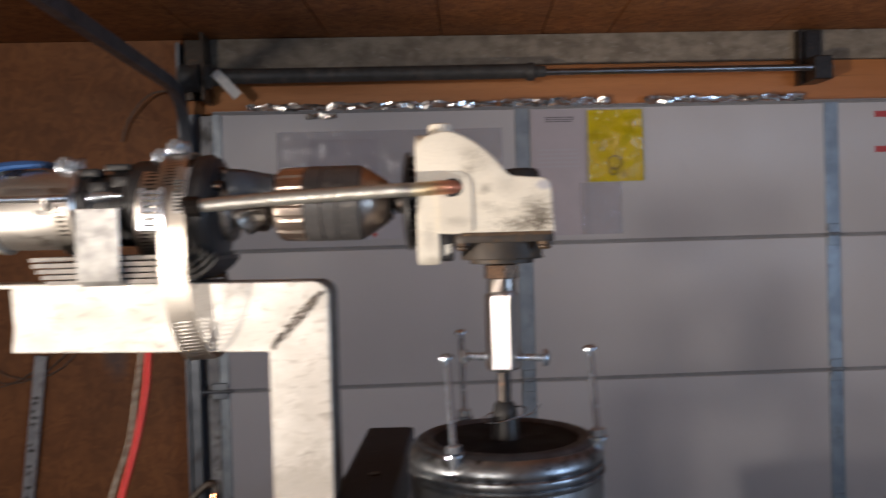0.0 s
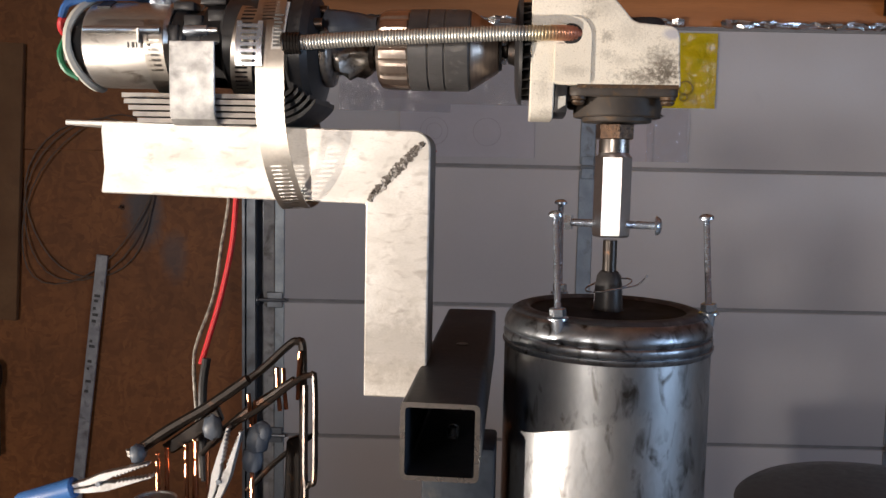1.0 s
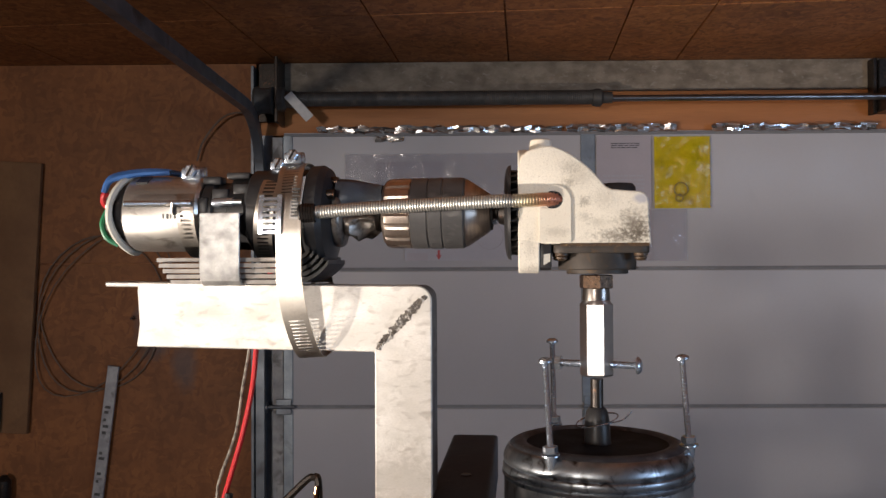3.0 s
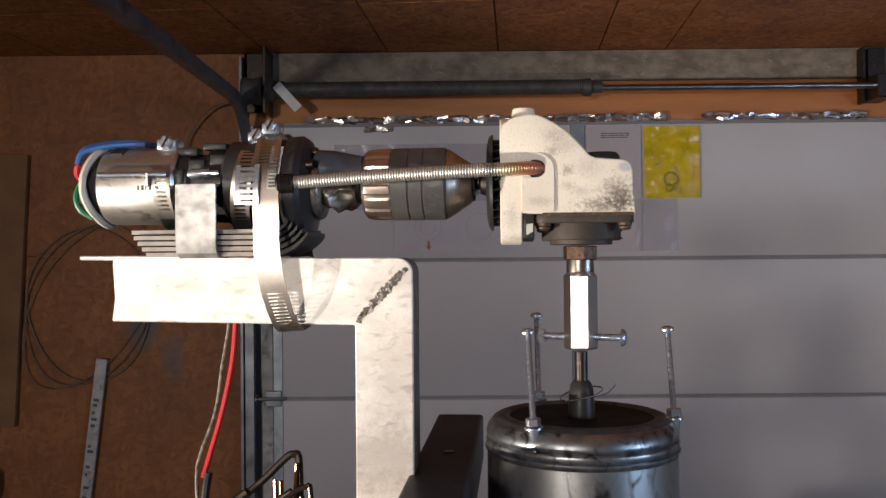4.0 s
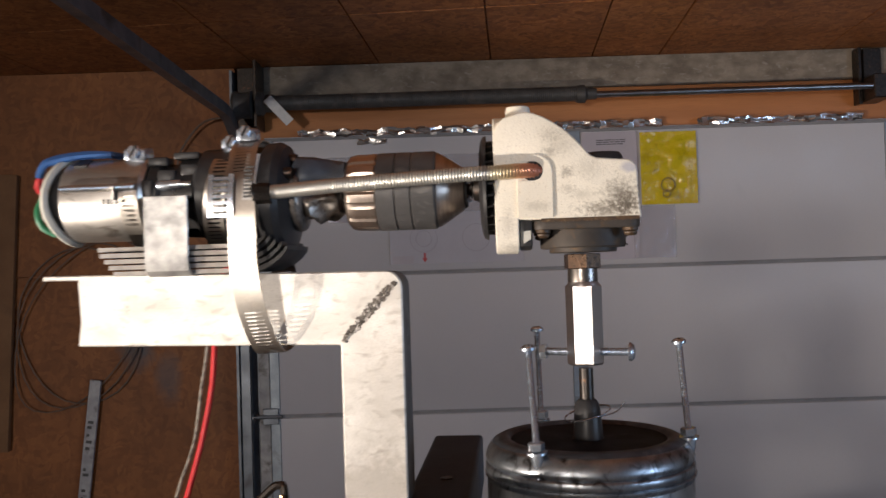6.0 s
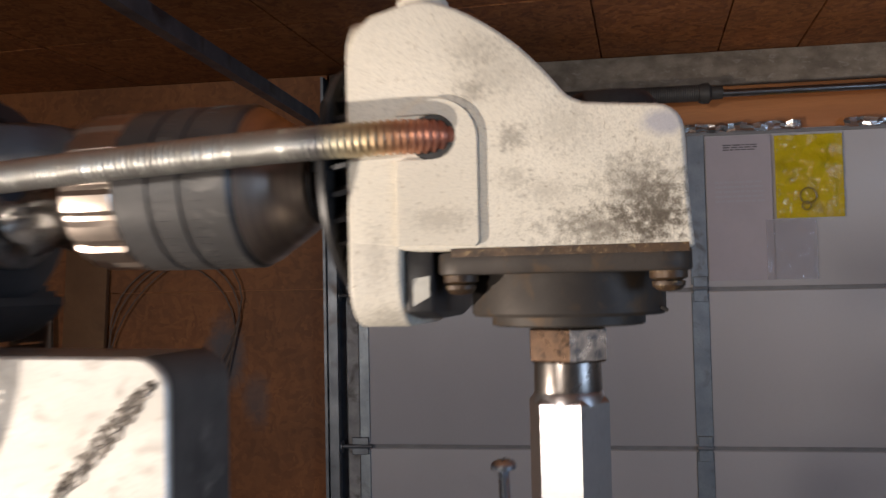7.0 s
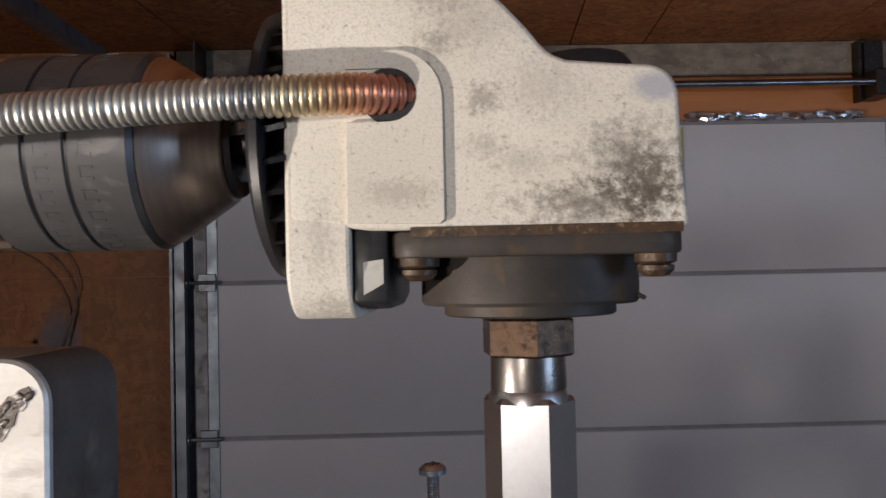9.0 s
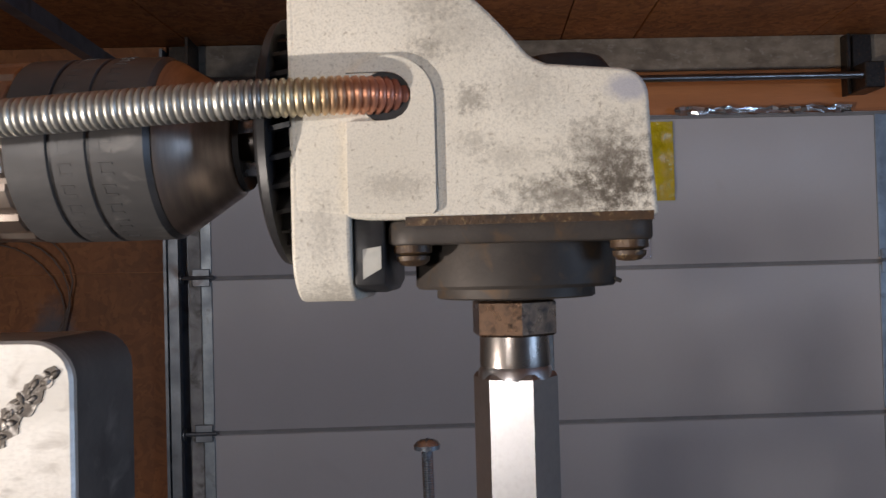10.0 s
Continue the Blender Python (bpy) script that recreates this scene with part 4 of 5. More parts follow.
for (x, y, z, sx, sy, sz) in ((-0.186, -0.010, 0.0225, 0.008, 0.006, 0.004), (-0.178, -0.020, 0.013, 0.007, 0.003, 0.006), (-0.168, -0.008, 0.0255, 0.010, 0.007, 0.003), (-0.190, -0.0225, 0.006, 0.004, 0.002, 0.009), (-0.164, -0.019, 0.0165, 0.007, 0.003, 0.005)):
    part("lug", box(x - sx, x + sx * 0.6, AY + y - sy, AY + y + sy, AZ + z - sz, AZ + z + sz * 0.4, 0.0012), BLACK, motor)
for a in (35, 75, 110):
    part("plate_screw", lathe([(-0.104, 0.002), (-0.1035, 0.0035), (-0.1085, 0.0035)], "x", (0, AY - 0.024 * math.cos(radians(a)), AZ - 0.003 + 0.024 * math.sin(radians(a))), 12), DARKST, motor)
part("pin", lathe([(-0.184, 0.0028), (-0.182, 0.0034), (-0.170, 0.0034), (-0.170, 0.0022), (-0.164, 0.0022)], "x", (0, AY - 0.0235, AZ + 0.006), 12), ZINC, motor, "short bright pin")
part("cover_plate", join(box(-0.2095, -0.2085, AY - 0.031, AY - 0.022, AZ - 0.002, AZ + 0.006), pipe([(-0.243 + 0.0005 * i, AY - 0.0272, AZ + 0.0055) for i in range(93)], [0.0023 if i % 2 else 0.0018 for i in range(93)], 10)), STEEL, motor)
knob = lathe([(-0.106, 0.020), (-0.103, 0.0205), (-0.101, 0.0195), (-0.0995, 0.013), (-0.095, 0.0125), (-0.090, 0.014), (-0.082, 0.0125), (-0.079, 0.0095), (-0.072, 0.0065), (-0.066, 0.006)], "x", (0, AY, AZ - 0.003), 36)
for v in knob.verts:
    if -0.0985 < v.co.x < -0.078:
        n_ = noise.noise(v.co * 160)
        d = Vector((0, v.co.y - AY, v.co.z - AZ + 0.003))
        v.co += d * 0.75 * n_
part("output_joint", knob, JOINTM, motor, "lumpy welded steel joint", 60)
part("snap_ring", lathe([(-0.0785, 0.009), (-0.0785, 0.0135), (-0.0755, 0.0135), (-0.0755, 0.007)], "x", (0, AY, AZ), 28), DARKST, motor)
blob = lathe([(-0.108, 0.008), (-0.104, 0.013), (-0.094, 0.0125), (-0.086, 0.009), (-0.078, 0.0075), (-0.074, 0.0095), (-0.0725, 0.006)], "x", (0, AY - 0.003, AZ + 0.009), 26)
for v in blob.verts:
    v.co += Vector((0, 1, 1)) * 0.0045 * noise.noise(v.co * 170)
part("sealant", blob, BLUEGREY, motor, "blue-grey smeared sealant", 70)

pad = thing("rubber_pad", (-0.16, AY, 1.582), "folded stack of black rubber strips under the motor", "pad")
for k in range(5):
    z = 1.5830 + 0.0036 * k
    y0 = 0.4720 - 0.0016 * (4 - abs(k - 3)) + 0.0005 * k
    xl = -0.2165 - 0.0022 * k
    rad_k = 0.0290 - 0.0036 * k
    sec = [(xl, z), (-0.180, z), (-0.150, z)] + [(-0.1356 + rad_k * math.cos(radians(g)), z + rad_k * (1 + math.sin(radians(g)))) for g in (-90, -74, -58, -44, -34)]
    pts = smooth_path([(a, 0, b) for a, b in sec], 30)
    top = [(p.x, p.z + 0.0026) for p in pts]
    bot = [(p.x, p.z) for p in pts]
    stp = part("strip", prism(bot + top[::-1], y0 + 0.0012, 0.524, "xz"), RUBBER, pad)
    nn = 12
    part("strip_edge", prism(bot[:nn] + top[:nn][::-1], y0, y0 + 0.00125, "xz"), RUBEDGE, stp, "pale strip edge with its shine painted in")

clip = thing("sheet_clip", (-0.181, 0.47, 1.5835), "scuffed aluminium clip holding the motor down", "clip")
cf = [(0.4640, 1.6290), (0.4640, 1.5915), (0.4655, 1.5865), (0.4700, 1.5835), (0.4950, 1.5830), (0.4950, 1.5818), (0.4690, 1.5818), (0.4640, 1.5850), (0.4624, 1.5910), (0.4624, 1.6290)]
part("plate", prism(cf, -0.1950, -0.1685, "yz", 0.0004, 1), CLIPM, clip)
cl2 = [(0.4628, 1.6283), (0.4700, 1.6293), (0.4700, 1.6281), (0.4640, 1.6271)]
part("lip", prism(cl2, -0.1948, -0.1687, "yz"), CLIPM, clip)


def screw_block(x, y, z, m, parent, big=1.0):
    """The worm housing and slotted screw of a hose clamp."""
    body = box(-0.006 * big, 0.006 * big, -0.006 * big, 0.006 * big, -0.0035 * big, 0.004 * big, 0.0015)
    part("worm_housing", put(body, Matrix.Translation((x, y, z)) @ m), ZINC, parent)
    head = lathe([(0.004 * big, 0.0042 * big), (0.0075 * big, 0.0042 * big), (0.0082 * big, 0.0032 * big)], "z", (0, 0, 0), 6)
    slot_ = box(-0.0038 * big, 0.0038 * big, -0.0006, 0.0006, 0.0080 * big, 0.0086 * big)
    hd = part("screw", put(head, Matrix.Translation((x, y, z)) @ m @ Matrix.Rotation(radians(70), 4, "X")), ZINC, parent)
    part("screw_slot", put(slot_, Matrix.Translation((x, y, z)) @ m @ Matrix.Rotation(radians(70), 4, "X") @ Matrix.Rotation(radians(65), 4, "Z")), DARKST, hd)


def hose_clamp(x, r, width, lean, slots, label, angle, big=1.0, dz=0.0):
    c = thing("hose_clamp", (x, AY, AZ - r), label, "hose clamp", "hose clamps round the motor")
    ring = [(x + lean * math.sin(radians(a)), AY - r * math.cos(radians(a)), AZ + dz + r * math.sin(radians(a))) for a in range(-180, 181, 6)]
    part("strap", band(ring, (1, 0, 0), width, 0.0008, slots, 0.0029), STRAP, c)
    y, z = AY - (r + 0.003) * math.cos(radians(angle)), AZ + dz + (r + 0.003) * math.sin(radians(angle))
    screw_block(x + lean, y, z, Matrix.Rotation(radians(90 - angle), 4, "X"), c, big)
    return c


hose_clamp(-0.2045, 0.0272, 0.0115, -0.002, lambda s: 0.40 < s < 0.72, "narrow steel hose clamp with a worm screw, round the motor", 80, 1.15)
hose_clamp(-0.1505, 0.0312, 0.0125, 0.004, lambda s: True, "slotted steel hose clamp round the gearbox", 82, 1.0)

# the long strap clamp that also wraps the angle iron
SX = -0.1340
long_c = thing("strap_clamp", (SX, 0.48, 1.535), "long steel strap clamp round gearbox and angle iron", "hose clamp", "hose clamps round the motor")
loop = [(SX - 0.004, 0.5320, 1.6100), (SX - 0.004, 0.5300, 1.6350), (SX - 0.0035, 0.5150, 1.6580), (SX - 0.003, 0.4970, 1.6625), (SX - 0.003, 0.4790, 1.6580), (SX - 0.002, 0.4660, 1.6400), (SX - 0.001, 0.4612, 1.6200), (SX - 0.0005, 0.4604, 1.6050), (SX, 0.4602, 1.5850), (SX + 0.003, 0.4622, 1.5640), (SX + 0.0065, 0.4672, 1.5475), (SX + 0.0092, 0.4745, 1.5375), (SX + 0.0110, 0.4830, 1.5355), (SX + 0.013, 0.4960, 1.5420), (SX + 0.010, 0.5190, 1.5660), (SX + 0.002, 0.5330, 1.5900)]
path = smooth_path(loop, 120)
part("strap", band(path, (1, 0, 0.06), 0.0165, 0.0008, lambda s: s < 0.36 or 0.63 < s < 0.97, 0.0024), STRAP, long_c)
part("strap_end", band(smooth_path([(SX - 0.0125, 0.4628, 1.6400), (SX - 0.0125, 0.4592, 1.6260), (SX - 0.0125, 0.4590, 1.6150)], 20), (1, 0, 0), 0.0150, 0.0009, lambda s: True, 0.0034), ZINC, long_c, "free slotted end of the strap")
part("sticker", band(smooth_path([(SX + 0.0035, 0.4740, 1.6525), (SX + 0.0035, 0.4650, 1.6380), (SX + 0.0035, 0.4606, 1.6245)], 20), (1, 0, 0), 0.0075, 0.0006), STICKER, long_c, "white label with worn print")
stb = []
for k in range(9):
    zz = 1.6265 + k * 0.0022
    yy = 0.4605 + 0.0065 * (k / 9) ** 1.6
    stb.append(put(box(-0.0024, 0.0024 - 0.001 * (k % 2), -0.0004, 0.0, -0.0006, 0.0006), Matrix.Translation((SX + 0.0035, yy - 0.0006, zz)) @ Matrix.Rotation(radians(20 + 2 * k), 4, "X")))
part("print", join(*stb), INK, long_c, "worn unreadable print")
screw_block(SX - 0.004, 0.4890, 1.6665, Matrix.Rotation(radians(8), 4, "X"), long_c, 1.0)

# how the machine's units sit on the arm and on one another
SEAT = {"gear_motor": (0.005, 0, 0.0028), "rubber_pad": (0.010, 0, 0), "sheet_clip": (0.011, 0, 0), "hose_clamp": (0.008, 0, 0), "strap_clamp": (0.010, 0, 0),
        "grinder_head": (0.0007, -0.002, 0.005), "hex_coupling": (0.0035, 0, 0.004), "cross_bolt": (0.0035, 0, 0.003)}


def seat(ob):
    ob.location += Vector(SEAT[ob.name.split(".")[0]])


for ob in list(scene.objects):
    if ob.parent is None and ob.name.split(".")[0] in SEAT:
        seat(ob)

# ---------- drill chuck ----------
chuck = thing("drill_chuck", (-0.03, AY, AZ - 0.0235), "worn keyless drill chuck with a bronzed steel sleeve", "drill chuck")
CZ = 1.6292
rear_p = [(-0.068, 0.006), (-0.068, 0.0195), (-0.066, 0.0222), (-0.0625, 0.0232), (-0.050, 0.0234), (-0.0492, 0.0225)]
part("rear_sleeve", lathe(rear_p, "x", (0, AY, CZ), 96, ridge=lambda k, i: 0.962 if (2 <= k <= 4 and i % 6 in (0, 1)) else 1.0), KNURL, chuck, "", 25)
front_p = [(-0.0492, 0.0225), (-0.0488, 0.0236), (-0.0385, 0.0237), (-0.0382, 0.0230), (-0.0374, 0.0230), (-0.0371, 0.0237), (-0.0290, 0.0237), (-0.0287, 0.0231), (-0.0279, 0.0231), (-0.0276, 0.0237), (-0.0150, 0.0236), (-0.0136, 0.0222)]
fsl = part("front_sleeve", lathe(front_p, "x", (0, AY, CZ), 64), CHUCKM, chuck, "", 25)
marks = []
for ring_x in (-0.0340, -0.0240):
    for a in range(-70, 200, 13):
        c, s_ = math.cos(radians(a)), math.sin(radians(a))
        marks.append(put(join(box(-0.0015, 0.0015, -0.0015, -0.0009, 0, 0.0002), box(-0.0015, 0.0015, 0.0009, 0.0015, 0, 0.0002), box(-0.0018, -0.0013, -0.0015, 0.0015, 0, 0.0002)), Matrix.Translation((ring_x, AY - 0.02355 * c, CZ + 0.02355 * s_)) @ Matrix.Rotation(radians(90 - a), 4, "X")))
tagged(part("raised_mark", join(*marks), CHUCKM, fsl, "moulded raised marks"), kind="stuff")
part("nose", lathe([(-0.0139, 0.0215), (-0.0133, 0.0226), (-0.0120, 0.0221), (0.0018, 0.0130), (0.0026, 0.0118), (0.0026, 0.0085), (-0.004, 0.0075)], "x", (0, AY, CZ), 56), NOSE, chuck)
part("nose_bore", lathe([(0.0022, 0.0), (0.0032, 0.0092), (0.0042, 0.0112), (0.0028, 0.0118)], "x", (0, AY, CZ), 32), BLACK, chuck)
for a in (20, 140, 260):
    c, s_ = math.cos(radians(a)), math.sin(radians(a))
    part("jaw", put(box(-0.004, 0.004, -0.0018, 0.0018, -0.0018, 0.0018, 0.0004), Matrix.Translation((0.003, AY + 0.0062 * c, CZ + 0.0062 * s_))), ZINC, chuck)

# ---------- grinder head ----------
gh = thing("grinder_head", (0.0, AY, 1.600), "scuffed white enamelled angle grinder gear head", "grinder head")
GY = 0.0266
dome = [(0.0198, 1.6045), (0.0198, 1.6520), (0.0215, 1.6570), (0.0255, 1.6605)] + [(p.x, p.z) for p in smooth_path([(0.0345, 0, 1.6630), (0.0400, 0, 1.6628), (0.0470, 0, 1.6600), (0.0540, 0, 1.6556), (0.0610, 0, 1.6498), (0.0670, 0, 1.6432), (0.0712, 0, 1.6380), (0.0750, 0, 1.6360)], 22)] + [(0.0850, 1.6350)] + arc(0.0900, 1.6282, 0.0064, 85, 5, 6) + [(0.0970, 1.6130), (0.0978, 1.6025), (0.0970, 1.6018), (0.0360, 1.6026)]
part("housing", prism(dome, AY - GY, AY + GY, "xz", 0.0042, 4, 70), PAINT, gh, "", 50)


def rsq(hy, hz, r, n=8, cy=AY, cz=1.6240):
    return arc(cy + hy - r, cz + hz - r, r, 0, 90, n) + arc(cy - hy + r, cz + hz - r, r, 90, 180, n) + arc(cy - hy + r, cz - hz + r, r, 180, 270, n) + arc(cy + hy - r, cz - hz + r, r, 270, 360, n)


part("mount_flange", prism(rsq(0.02652, 0.0388, 0.012, 10, AY, 1.6232), 0.0192, 0.0320, "yz", 0.0008, 2), PAINT, gh, "", 22)
pad_o = [(0.0318, 1.6040), (0.0318, 1.6243)] + arc(0.0405, 1.6297, 0.0054, -90, 90, 10) + [(0.0318, 1.6351)] + arc(0.0410, 1.6290, 0.0098, 140, 0, 12) + [(0.0508, 1.6110), (0.0508, 1.6045), (0.0500, 1.6036)]
part("boss", prism(pad_o, AY - GY - 0.0012, AY - GY + 0.003, "xz", 0.00035, 2), PAINT, gh, "", 18)
# no hole is cut: a black disc paints the shade inside it
part("rod_hole", put(lathe([(0.0, 0.0058), (0.0004, 0.0056)], "z", (0, 0, 0), 24), Matrix.Translation((0.0405, AY - GY - 0.0001, 1.6297)) @ Matrix.Rotation(radians(90), 4, "X")), BLACK, gh, "drilled hole, a flat black disc for its shaded inside")
part("oil_plug", lathe([(1.6500, 0.0088), (1.6655, 0.0072), (1.6690, 0.0066), (1.6697, 0.0055)], "z", (0.0335, AY - 0.006, 0), 28), PAINT, gh, "white conical boss on top")
part("spindle_lock", lathe([(1.6325, 0.0115), (1.6385, 0.0112), (1.6408, 0.0095), (1.6414, 0.004)], "z", (0.0800, AY - 0.006, 0), 26), BLACK, gh, "black button on top")
# the fan and its baffle between chuck and flange
part("fan_disc", lathe([(0.0105, 0.010), (0.0108, 0.0220), (0.0118, 0.0276), (0.0130, 0.0300), (0.0148, 0.0307), (0.0148, 0.010)], "x", (0, AY, 1.6235), 44), BLACK, gh)
part("fan_hub", lathe([(-0.002, 0.0045), (0.006, 0.0050), (0.007, 0.0080), (0.0125, 0.0100)], "x", (0, AY, 1.6245), 24), DARKST, gh, "dark spindle stub")
for k in range(26):
    a = 2 * math.pi * k / 26
    blade = put(box(0.0146, 0.0200, -0.0006, 0.0006, 0.020, 0.0272), Matrix.Translation((0, AY, 1.6235)) @ Matrix.Rotation(a, 4, "X") @ Matrix.Rotation(radians(12), 4, "Z"))
    part("fan_blade", blade, BLACK, gh)
part("fan_core", lathe([(0.0145, 0.020), (0.0196, 0.022)], "x", (0, AY, 1.6235), 30), BLACK, gh)
part("baffle", prism([(AY - 0.024, 1.5880), (AY - 0.024, 1.6035), (AY + 0.024, 1.6035), (AY + 0.024, 1.5880), (AY + 0.012, 1.5862), (AY - 0.012, 1.5862)], 0.0322, 0.0392, "yz", 0.001, 2), BLACK, gh, "black plastic baffle")
# pale plate stands in for the lit surface seen through the opening
part("baffle_window", prism([(0.0343, 1.5895), (0.0383, 1.5918), (0.0383, 1.5968), (0.0343, 1.5962)], AY - 0.0243, AY - 0.0236), IVORY, gh, "small opening in the baffle, its lit inside a pale plate")
# gear base
plate = [(0.0395, AY + 0.020), (0.0395, AY - 0.020)] + arc(0.0465, AY - 0.0195, 0.007, 180, 270, 6) + arc(0.0905, AY - 0.0195, 0.007, 270, 360, 6) + arc(0.0905, AY + 0.0195, 0.007, 0, 90, 6) + arc(0.0465, AY + 0.0195, 0.007, 90, 180, 6)
part("base_plate", prism(plate[2:], 1.5968, 1.6022, "xy", 0.0008, 2), GEARM, gh)
part("gasket", prism([(0.0440, AY - 0.0267), (0.0966, AY - 0.0267), (0.0966, AY + 0.0266), (0.0440, AY + 0.0266)], 1.6010, 1.6030, "xy"), RUST, gh, "rusty gasket edge")
HX, HY = 0.0680, 0.4975
part("bearing_cup", lathe([(1.5970, 0.0236), (1.5950, 0.0240), (1.5872, 0.0240), (1.5864, 0.0234)], "z", (HX, HY, 0), 56), GEARM, gh)
part("bearing_ring", lathe([(1.5864, 0.0190), (1.5842, 0.0190), (1.5838, 0.0184)], "z", (HX, HY, 0), 44), GEARM, gh)
for x, y in ((0.0450, AY - 0.0205), (0.0922, AY - 0.0205), (0.0450, AY + 0.0205), (0.0922, AY + 0.0205)):
    part("screw", lathe([(1.5921, 0.0012), (1.5924, 0.0026), (1.5934, 0.0036), (1.5944, 0.0037), (1.5946, 0.0028), (1.5952, 0.0042), (1.5972, 0.0042)], "z", (x, y, 0), 18), RUST, gh, "rusty cap screw")
part("burr", put(box(-0.0008, 0.0011, -0.0005, 0.0005, -0.0005, 0.0005, 0.0002), Matrix.Translation((0.0912, AY - 0.008, 1.5878)) @ Matrix.Rotation(0.5, 4, "Y")), GEARM, gh)

seat(gh)
gh.scale = (1.05, 1.0, 1.02)

# ---------- spindle nut, collar, long hex coupling ----------
hexc = thing("hex_coupling", (HX, HY, 1.5180), "long bright hexagon coupling nut under a worn brown nut", "coupling nut")
def hexa(z0, z1, rad, turn, ch=0.0008):
    return lathe([(z0, rad * 0.93), (z0 + ch, rad), (z1 - ch, rad), (z1, rad * 0.93)], "z", (HX, HY, 0), 6, radians(turn))
part("spindle_nut", hexa(1.5748, 1.5838, 0.0113, -81.6, 0.0006), NUTM, hexc, "worn brown hexagon nut", 20)
part("collar", lathe([(1.5665, 0.0088), (1.5680, 0.0090), (1.5752, 0.0088)], "z", (HX, HY, 0), 36), TUBEND, hexc)
part("chamfer", lathe([(1.5640, 0.0096), (1.5660, 0.0094), (1.5672, 0.0088)], "z", (HX, HY, 0), 36), HEXM, hexc)
part("long_nut", hexa(1.5175, 1.5655, 0.0108, -68.6, 0.0012), HEXM, hexc, "", 20)

# cross bolt through the coupling
cbolt = thing("cross_bolt", (HX, HY, 1.5260), "zinc-plated bolt pushed through the hexagon coupling", "bolt")
R20 = Matrix.Translation((HX, HY, 1.5262)) @ Matrix.Rotation(radians(-17), 4, "Z")
part("thread", put(lathe([(-0.0260 + i * 0.00035, 0.0024 if i % 2 else 0.0021) for i in range(149)], "x", (0, 0, 0), 12), R20), ZINC, cbolt, "", 60)
part("head", put(lathe([(0.0262, 0.0030), (0.0262, 0.0056), (0.0275, 0.0054), (0.0290, 0.0040), (0.0296, 0.0020)], "x", (0, 0, 0), 22), R20), ZINC, cbolt)
part("nut", put(lathe([(-0.0275, 0.0048), (-0.0235, 0.0048)], "x", (0, 0, 0), 6), R20), ZINC, cbolt)

seat(hexc)
seat(cbolt)

# ---------- threaded rod ----------
rodt = thing("threaded_rod", (0, 0, 0), "threaded rod with heat-tinted bent end, beside the chuck", "threaded rod")
RY = 0.4655
pts, rad = [], []
base = [(-0.118, RY - 0.0005, 1.6282), (-0.06, RY - 0.0015, 1.6317), (0.00, RY - 0.0035, 1.6341), (0.024, RY - 0.0030, 1.6347), (0.036, RY, 1.6354), (0.0455, RY + 0.0055, 1.6357), (0.0485, RY + 0.0110, 1.6357)]
fine_p, run, step_ = smooth_path(base, 2400), 0.0, 0.00058
last = fine_p[0]
for p in fine_p:
    run += (p - last).length
    last = p
    if run >= step_ * len(pts):
        rad.append((0.0043, 0.0044, 0.0037)[len(pts) % 3])
        pts.append(p)
part("rod", pipe(pts, rad, 16), ROD, rodt, "", 60)
sc = [(-0.1185 + 0.0105 * i / 60, RY - 0.0005 + 0.0055 * math.cos(i * 0.63), 1.6283 + 0.0055 * math.sin(i * 0.63)) for i in range(61)]
part("lock_coil", pipe(sc, 0.0011, 6), DARKST, rodt, "dark wire coil at the rod's end")

# ---------- tin can with lid ----------
KX, KY, KR = 0.0715, 0.5000, 0.0610
can = thing("tin_can", (KX, KY, 1.245), "tall worn tin can with a sooty crimped lid", "can")
part("body", lathe([(1.245, KR - 0.0015), (1.247, KR), (1.4565, KR)], "z", (KX, KY, 0), 72), CANM, can)
rim_p = [(1.4560, KR), (1.4572, KR + 0.0005), (1.4584, KR + 0.0013), (1.4594, KR + 0.0013), (1.4600, KR - 0.0002), (1.4606, KR + 0.0006), (1.4640, KR + 0.0008), (1.4652, KR + 0.0004), (1.4657, KR - 0.0012), (1.4664, KR + 0.0002), (1.4690, KR + 0.0006), (1.4720, KR - 0.0002), (1.4750, KR - 0.0018), (1.4772, KR - 0.0040)]
part("rim_top", lathe([(1.4772, KR - 0.0040), (1.4785, KR - 0.0062), (1.4793, KR - 0.0086), (1.4797, KR - 0.0115), (1.4790, KR - 0.0140), (1.4772, KR - 0.0152)], "z", (KX, KY, 0), 72), SOOT, can, "soot-stained top of the rim", 60)
part("rim", lathe(rim_p, "z", (KX, KY, 0), 72), RIMM, can, "dull dented rim", 60)
part("lid", lathe([(1.4776, KR - 0.0149), (1.4772, KR - 0.0165), (1.4769, 0.036), (1.4774, 0.030), (1.4764, 0.026), (1.4771, 0.018), (1.4764, 0.010), (1.4764, 0.0)][::-1], "z", (KX, KY, 0), 64), LIDM, can, "sooty pressed lid", 60)
part("shaft", lathe([(1.478, 0.0042), (1.5195, 0.0042)], "z", (KX, KY - 0.002, 0), 18), DARKST, can, "dark drive shaft")
part("hub", lathe([(1.4745, 0.0110), (1.4790, 0.0088), (1.4930, 0.0080), (1.4985, 0.0070), (1.5010, 0.0052)], "z", (KX, KY - 0.002, 0), 28), BLACK, can, "blackened hub on the lid")
